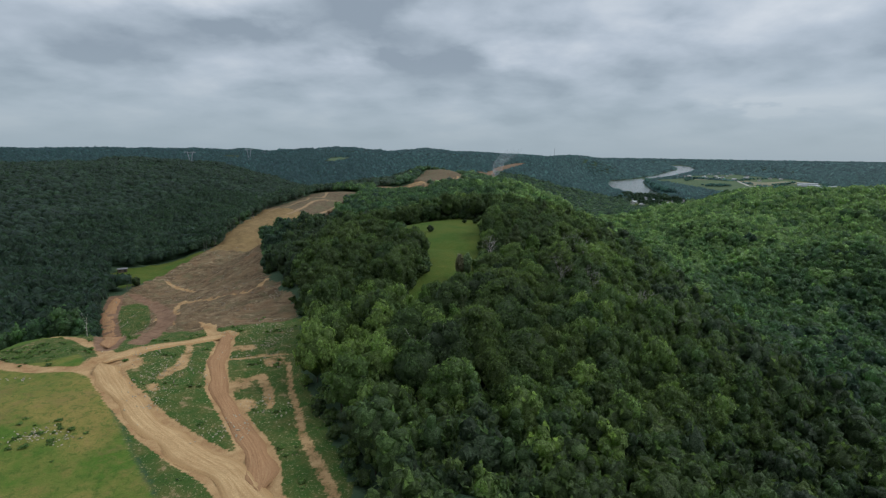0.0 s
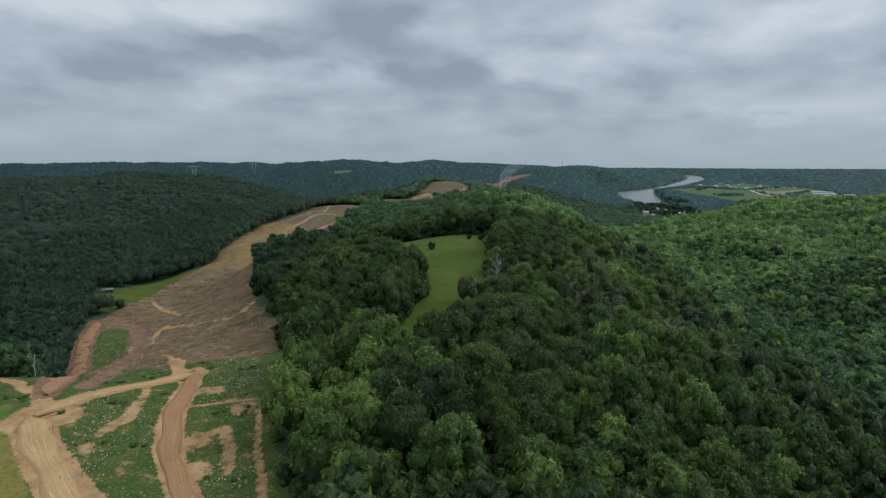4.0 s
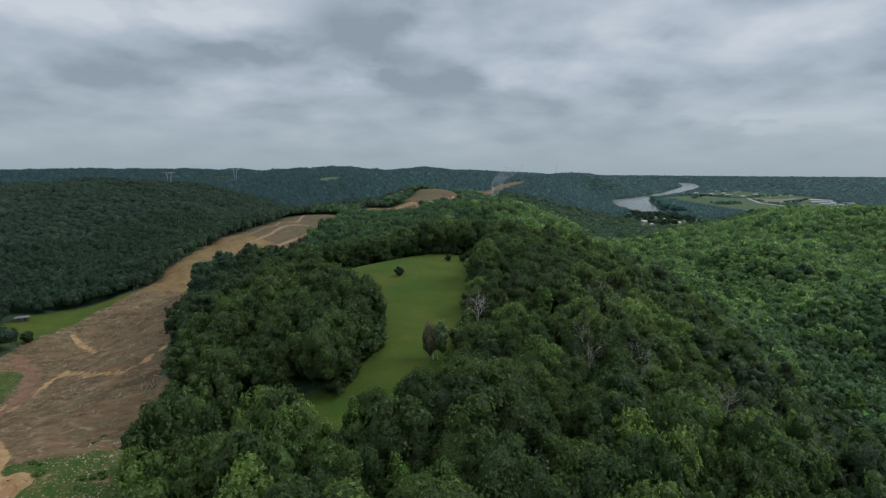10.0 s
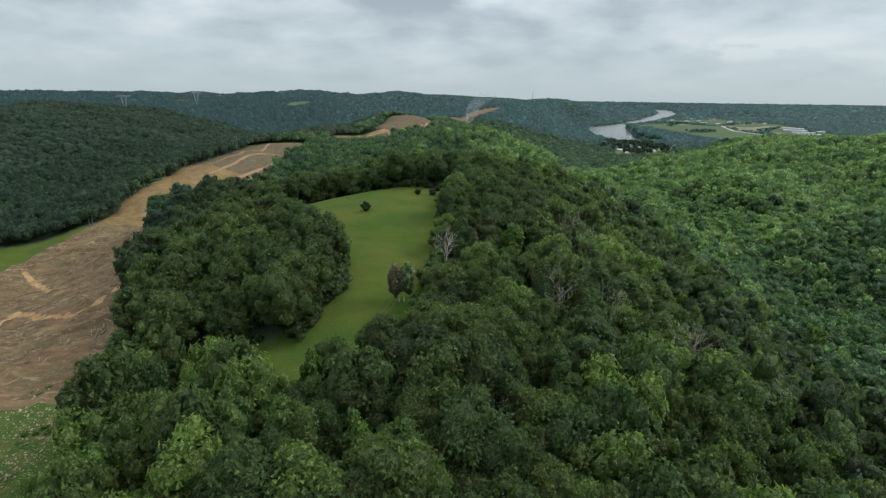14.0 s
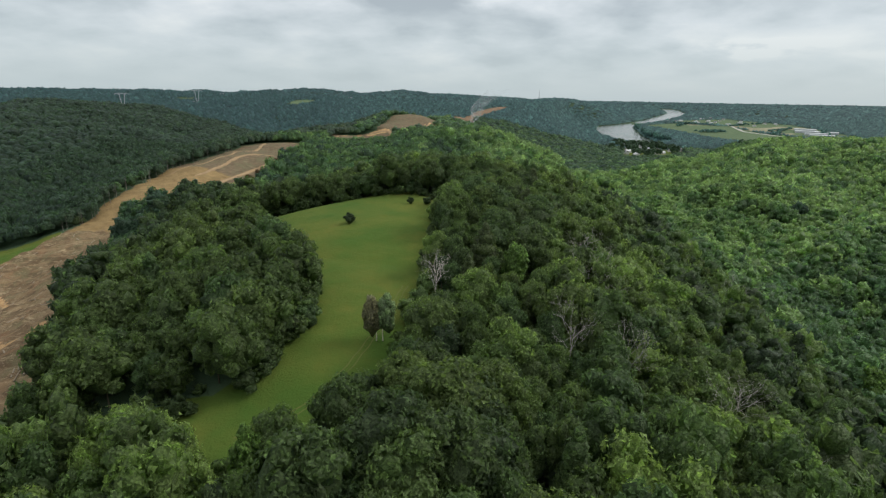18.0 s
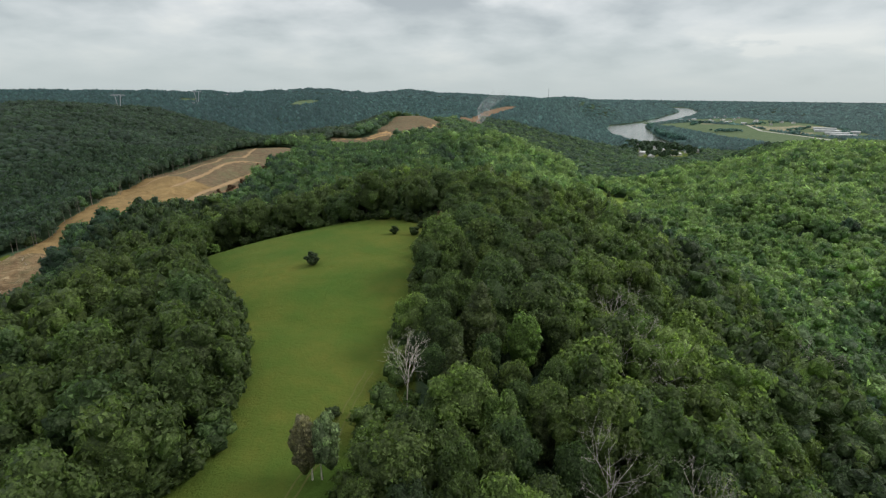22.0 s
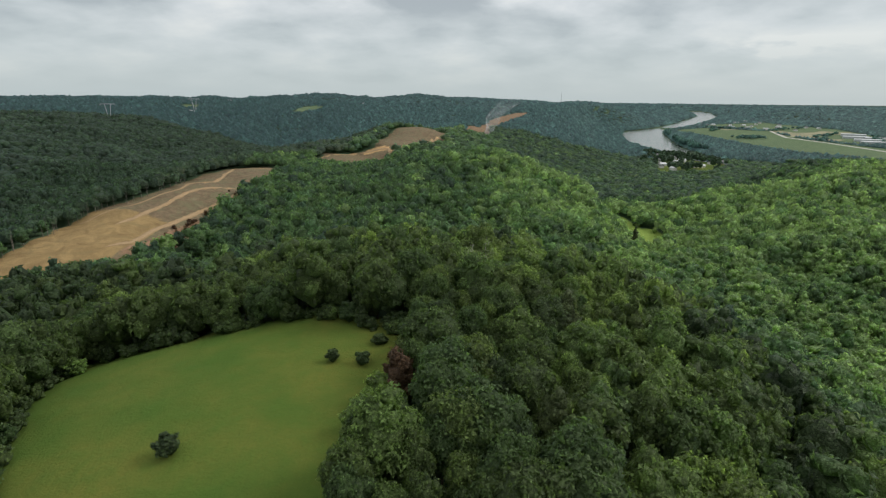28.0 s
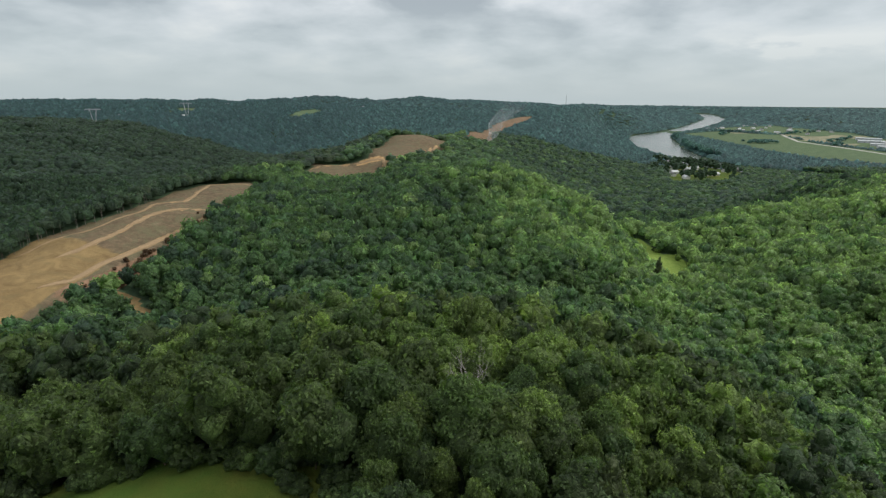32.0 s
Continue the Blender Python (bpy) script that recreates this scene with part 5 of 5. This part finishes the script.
heap("rubble", "pale loose stones scattered over the graded plateau", np.concatenate(rows + [cluster(c, s, k, rng) for c, s, k in piles]), rng, (0.1, 0.34), ROCK, "rubble")


def build_logs():
    """Felled trunks left in rows across the bare slope."""
    rng = np.random.RandomState(504)
    x, y = rng.uniform(-262, -85, 900), rng.uniform(215, 515, 900)
    keep = (inside(SLOPE, x, y) > 0.5) & (waves(x, y, 40, 33) > -0.2)
    x, y = x[keep][:190], y[keep][:190]
    turn = radians(118) + rng.normal(0, 0.35, len(x))
    l, r = rng.uniform(2.5, 8, len(x)), rng.uniform(0.12, 0.3, len(x))
    a = np.arange(5) * 6.2832 / 5
    ring = np.stack([np.zeros(5), np.cos(a), np.sin(a)], 1)
    verts = []
    for end, thin in ((-0.5, 1.0), (0.5, 0.65)):
        px, py = x + np.cos(turn) * l * end, y + np.sin(turn) * l * end
        base = np.stack([px, py, ground(px, py) + r * 0.7], 1)
        out = np.stack([-np.sin(turn), np.cos(turn), np.zeros(len(x))], 1)
        verts.append(base[:, None] + (ring[None, :, 1:2] * out[:, None] + ring[None, :, 2:3] * np.array([0, 0, 1.0])) * (r * thin)[:, None, None])
    v = np.concatenate(verts, 1)
    i, j = np.arange(5), (np.arange(5) + 1) % 5
    f = np.stack([i, j, j + 5, i + 5], 1)[None] + (np.arange(len(x)) * 10)[:, None, None]
    tagged(new("felled_logs", mesh_of("felled_logs", v.reshape(-1, 3), f.reshape(-1, 4), [LOG_WOOD])), "weathered felled logs strewn over the bare slope", "logs", kind="stuff")


build_logs()


# ---- far buildings and pylons ----
def box_mesh(name, x0, x1, y0, y1, z0, z1, mat, bevel=0.0):
    bm = bmesh.new()
    bmesh.ops.create_cube(bm, size=1.0)
    for v in bm.verts:
        v.co = ((x0 + x1) / 2 + v.co.x * (x1 - x0), (y0 + y1) / 2 + v.co.y * (y1 - y0), (z0 + z1) / 2 + v.co.z * (z1 - z0))
    if bevel:
        bmesh.ops.bevel(bm, geom=list(bm.edges), offset=bevel, segments=1, affect="EDGES")
    me = bpy.data.meshes.new(name)
    bm.to_mesh(me)
    bm.free()
    me.materials.append(mat)
    return me


def gable_mesh(wide, deep, z0, rise, mat, over=0.5):
    """A gable roof with eaves and thickness, its ridge along x."""
    a, b, t = wide / 2 + over, deep / 2 + over, 0.25
    v = [(sx * a, sy * b, z0 + h) for sx in (-1, 1) for sy, h in ((-1, 0), (0, rise), (1, 0), (1, -t), (0, rise - t), (-1, -t))]
    f = [(0, 6, 7, 1), (1, 7, 8, 2), (2, 8, 9, 3), (5, 11, 6, 0), (3, 9, 10, 4), (4, 10, 11, 5), (0, 1, 4, 5), (1, 2, 3, 4), (6, 11, 10, 7), (7, 10, 9, 8)]
    me = bpy.data.meshes.new("roof")
    me.from_pydata(v, [], f)
    me.materials.append(mat)
    return me


def house(name, label, wide, deep, tall, rise, wall, roof, windows=3):
    ob = new(name)
    tagged(ob, label, "house")
    part("wall", box_mesh("wall", -wide / 2, wide / 2, -deep / 2, deep / 2, -2.5, tall, wall), ob)
    part("roof", gable_mesh(wide, deep, tall, rise, roof), ob)
    for k in range(windows):
        px = -wide / 2 + wide * (k + 0.5) / windows
        part("door" if k == 1 else "window", box_mesh("window", px - 0.6, px + 0.6, -deep / 2 - 0.08, -deep / 2 + 0.1, 0.1 if k == 1 else 0.9, 2.2, GLASS), ob)
    return ob


def settle(ob, x, y, turn):
    ob.matrix_basis = pose(x, y, float(ground(x, y)), 0, 0, turn)


def copy_settled(ob, x, y, turn):
    return copy_thing(ob, pose(x, y, float(ground(x, y)), 0, 0, turn))


rng = np.random.RandomState(601)
kinds = [house("house", "white house with a grey gable roof in the riverside village", 14, 9, 5, 3, WALL, ROOF), house("house", "white house with a pale metal roof in the riverside village", 17, 10, 4.5, 3, WALL, PALE_ROOF),
         house("house", "long white building with a pale roof near the river", 38, 11, 4, 2.5, WALL, PALE_ROOF, 9)]
VILLAGE = [(640, 1640), (672, 1660), (655, 1600), (600, 1450), (568, 1440), (722, 1520), (548, 1400), (560, 1365), (625, 1500), (660, 1590), (588, 1490), (690, 1570), (735, 1495), (650, 1520), (615, 1560), (700, 1480)]
settle(kinds[2], 640, 1420, 20)
for n, (px, py) in enumerate(VILLAGE):
    if n < 2:
        settle(kinds[n], px, py, rng.uniform(0, 180))
    else:
        copy_settled(kinds[rng.randint(0, 2)], px, py, rng.uniform(0, 180))
town = [house("town_building", "pale low building of the distant town across the river", 22, 12, 5, 2.5, WALL, GREY_METAL, 4), house("town_building", "white house of the distant town across the river", 13, 9, 5, 3, WALL, ROOF, 3),
        house("town_building", "long pale warehouse beyond the farm fields", 80, 30, 7, 2, GREY_METAL, GREY_METAL, 6)]
spots = [(1500, 2720), (1560, 2790), (1470, 2820), (1640, 2890), (1700, 2960), (1430, 2900), (1600, 2660), (1540, 2640), (1660, 2740), (1450, 2760), (1380, 2860), (1720, 2830), (1750, 2680), (1780, 2640), (1520, 2900), (1590, 2980), (1680, 3060),
         (1620, 2560), (1400, 2960), (1340, 2850), (1560, 2860), (1640, 2980)]
for n, (px, py) in enumerate(spots):
    if n < 2:
        settle(town[n], px, py, rng.uniform(0, 180))
    else:
        copy_settled(town[rng.randint(0, 2)], px, py, rng.uniform(0, 180))
settle(town[2], 1640, 2240, -35)
for px, py, turn in ((1600, 2130, -35), (1700, 2330, -35), (1560, 2050, -30), (1680, 2180, -38)):
    copy_settled(town[2], px, py, turn)
settle(house("barn", "long white barn among the distant woods", 34, 14, 6, 4, WALL, PALE_ROOF, 5), -690, 1862, 12)
for px, py, turn in ((-1060, 2200, 30), (-1080, 2260, 70), (-330, 2600, 10), (-280, 2640, 40), (-520, 2480, 20), (-880, 2700, 0)):
    copy_settled(kinds[1], px, py, turn)


def beam(p, q, r, name="brace"):
    """A square steel bar from p to q."""
    p, q = np.array(p, float), np.array(q, float)
    d = (q - p) / np.linalg.norm(q - p)
    side = np.cross(d, (0.31, 0.77, 0.55))
    side /= np.linalg.norm(side)
    ring = np.array([side, np.cross(d, side), -side, -np.cross(d, side)]) * r
    i, j = np.arange(4), (np.arange(4) + 1) % 4
    f = np.concatenate([np.stack([i, j, j + 4, i + 4], 1), [[3, 2, 1, 0], [4, 5, 6, 7]]])
    return mesh_of(name, np.concatenate([p + ring, q + ring]), f, [STEEL], None, False)


def pylon(x, y, turn, height):
    ob = new("pylon")
    tagged(ob, "galvanised steel power pylon with a wide crossarm above the woods", "pylon", "power pylons")
    ob.matrix_basis = pose(x, y, float(ground(x, y)), 0, 0, turn)
    for s in (-1, 1):
        for o in (-0.5, 0.5):
            part("leg", beam((s * 0.8, o, -1), (s * 6 + o, 0, height), 0.28, "leg"), ob)
        for k in range(5):
            a, b = k / 5, (k + 1) / 5
            part("brace", beam((s * (0.8 + 5.2 * a), -0.5 * (1 - a), height * a), (s * (0.8 + 5.2 * b), 0.5 * (1 - b), height * b), 0.16), ob)
    part("crossarm", beam((-15, 0, height), (15, 0, height), 0.45, "crossarm"), ob)
    part("crossarm", beam((-13, 0, height + 1.6), (13, 0, height + 1.6), 0.3, "crossarm"), ob)
    for k in (-15, -8, 0, 8, 15):
        part("insulator", beam((k, 0, height), (k, 0, height - 3), 0.22, "insulator"), ob)


pylon(-700, 1480, 25, 36)
pylon(-640, 1790, 25, 40)
# a low shed at the edge of the valley's pasture
shed = house("shed", "low dark shed with a grey metal roof beside the valley pasture", 8, 5, 2.8, 0.9, BARK, ROOF, 2)
tagged(shed, category="shed")
settle(shed, -305, 449, 32)
# a thin lattice mast on the distant ridge
mast = tagged(new("radio_mast"), "thin grey steel lattice radio mast on a wooded ridge", "mast")
settle(mast, 695, 3040, 0)
corners = [(2.2 * math.cos(k * 2.094), 2.2 * math.sin(k * 2.094)) for k in range(3)]
for k, (ax, ay) in enumerate(corners):
    part("leg", beam((ax, ay, -2), (ax * 0.3, ay * 0.3, 52), 0.3, "leg"), mast)
    bx, by = corners[(k + 1) % 3]
    for h in range(6):
        a, b = 1 - 0.7 * h / 6, 1 - 0.7 * (h + 1) / 6
        part("brace", beam((ax * a, ay * a, 52 * h / 6), (bx * b, by * b, 52 * (h + 1) / 6), 0.16), mast)
part("antenna", beam((0, 0, 50), (0, 0, 60), 0.2, "antenna"), mast)


# round dark trees between the village's houses and along its bank
rng = np.random.RandomState(701)
bank = [(crown_mesh(710 + k, "round", 13, 13, 1.5, HAZED_FAR_LEAVES, 7, 20, 0.1, 60, 0.05), trunk_mesh(720 + k, 9, 0.35)) for k in range(4)]
for n in range(92):
    t = rng.uniform(0, 1)
    px, py = (625 + 105 * t + rng.normal(0, 6), 1690 - 190 * t + rng.normal(0, 12)) if n % 2 else (rng.uniform(530, 715), rng.uniform(1330, 1640))
    if min(math.hypot(px - a, py - b) for a, b in VILLAGE + [(640, 1420)]) < 12 or along(RIVER, px, py)[0] < 52:
        continue
    k = n % 4
    tree_thing("tree", "round dark green tree among the riverside village's houses", "tree", px, py, bank[k][0], bank[k][1], 37 * n, "village trees", rng.uniform(0.8, 1.45))
# tree rows and copses on the river plain
rows = []
for (ax, ay), (bx, by), k in (((1178, 2249), (1290, 2244), 26), ((1190, 2300), (1300, 2290), 26), ((1500, 2240), (1680, 2400), 22), ((1290, 2780), (1500, 2620), 30), ((1500, 2560), (1700, 2660), 24), ((1440, 2120), (1560, 2330), 14), ((1600, 2050), (1750, 2300), 26), ((1250, 2560), (1330, 2640), 10)):
    t = rng.uniform(0, 1, k)
    rows.append(np.stack([ax + (bx - ax) * t + rng.normal(0, 9, k), ay + (by - ay) * t + rng.normal(0, 9, k)], 1))
rows = np.concatenate(rows)
plant("copse", "dark rows and clumps of trees on the river plain", rows[:, 0], rows[:, 1], rng, DISTANT, [BLUE_HAZE_LEAVES], (9, 15), (9, 18), sink=1)

# smoke that rises from a burning brush pile on the far cut
def build_smoke(x, y, height, lean):
    m = bpy.data.materials.new("thin_smoke")
    m.use_nodes = True
    t = m.node_tree
    t.nodes.clear()
    veil, clear = node(t, "ShaderNodeBsdfDiffuse", Color=(0.78, 0.80, 0.83, 1)), t.nodes.new("ShaderNodeBsdfTransparent")
    both, out = t.nodes.new("ShaderNodeMixShader"), t.nodes.new("ShaderNodeOutputMaterial")
    place = t.nodes.new("ShaderNodeTexCoord")
    split = t.nodes.new("ShaderNodeSeparateXYZ")
    t.links.new(place.outputs["Object"], split.inputs[0])
    fade = ramp_node(t, math_node(t, "DIVIDE", split.outputs[2], height), [(0.0, 1.0), (0.35, 0.8), (1.0, 0.0)])
    wisps = ramp_node(t, noise_node(t, place_node(t), 0.05, 5, 0.65, 0.8), [(0.34, 0.04), (0.70, 0.42)])
    t.links.new(math_node(t, "MULTIPLY", wisps, fade), both.inputs[0])
    t.links.new(clear.outputs[0], both.inputs[1])
    t.links.new(veil.outputs[0], both.inputs[2])
    t.links.new(both.outputs[0], out.inputs[0])
    rng = np.random.RandomState(801)
    rings, sides = 26, 14
    h, a = np.linspace(0, 1, rings)[:, None], np.linspace(0, 2 * math.pi, sides, endpoint=False)[None]
    r = (3 + 22 * h ** 0.8) * (1 + 0.16 * rng.normal(0, 1, (rings, sides)))
    x0 = lean * height * h ** 1.3 + 5 * np.sin(9 * h)
    v = np.stack([x0 + r * np.cos(a), 4 * np.cos(7 * h) + r * np.sin(a), 1 + height * h + 0 * a], 2).reshape(-1, 3)
    i, j = np.arange(sides), (np.arange(sides) + 1) % sides
    f = np.concatenate([np.stack([k * sides + i, k * sides + j, (k + 1) * sides + j, (k + 1) * sides + i], 1) for k in range(rings - 1)])
    ob = tagged(new("smoke_plume", mesh_of("smoke_plume", v, f, [m])), "thin pale smoke drifting up from a burning brush pile", "smoke", kind="stuff")
    ob.matrix_basis = pose(x, y, float(ground(x, y)))


build_smoke(150, 1385, 88, 0.7)

# tall poplars along the river plain's near bank
t = np.linspace(0, 1, 150)
px = np.interp(t, (0, 0.35, 0.7, 1), (822, 868, 930, 1025)) + rng.normal(0, 7, 150) + 10
py = np.interp(t, (0, 0.35, 0.7, 1), (1790, 2030, 2290, 2520)) + rng.normal(0, 8, 150)
free = along(RIVER, px, py)[0] > along(RIVER, px, py)[1] + 8
plant("far_woods", "tall dark belt of trees along the river plain's bank", px[free], py[free], rng, DISTANT, [BLUE_HAZE_LEAVES], (18, 27), (12, 20), sink=1)
# tall weeds round the stone heap and over the track's island
wx, wy = np.concatenate([rng.normal(-116, 7, 26), rng.normal(-156, 8, 70)]), np.concatenate([rng.normal(89, 4, 26), rng.normal(145, 6, 70)])
plant("weeds", "rank green weeds round the stone heap and the looping track", wx, wy, rng, MIDDLE[:7], [BRIGHT_LEAVES], (0.35, 0.8), (1.0, 2.6), sink=0.25)
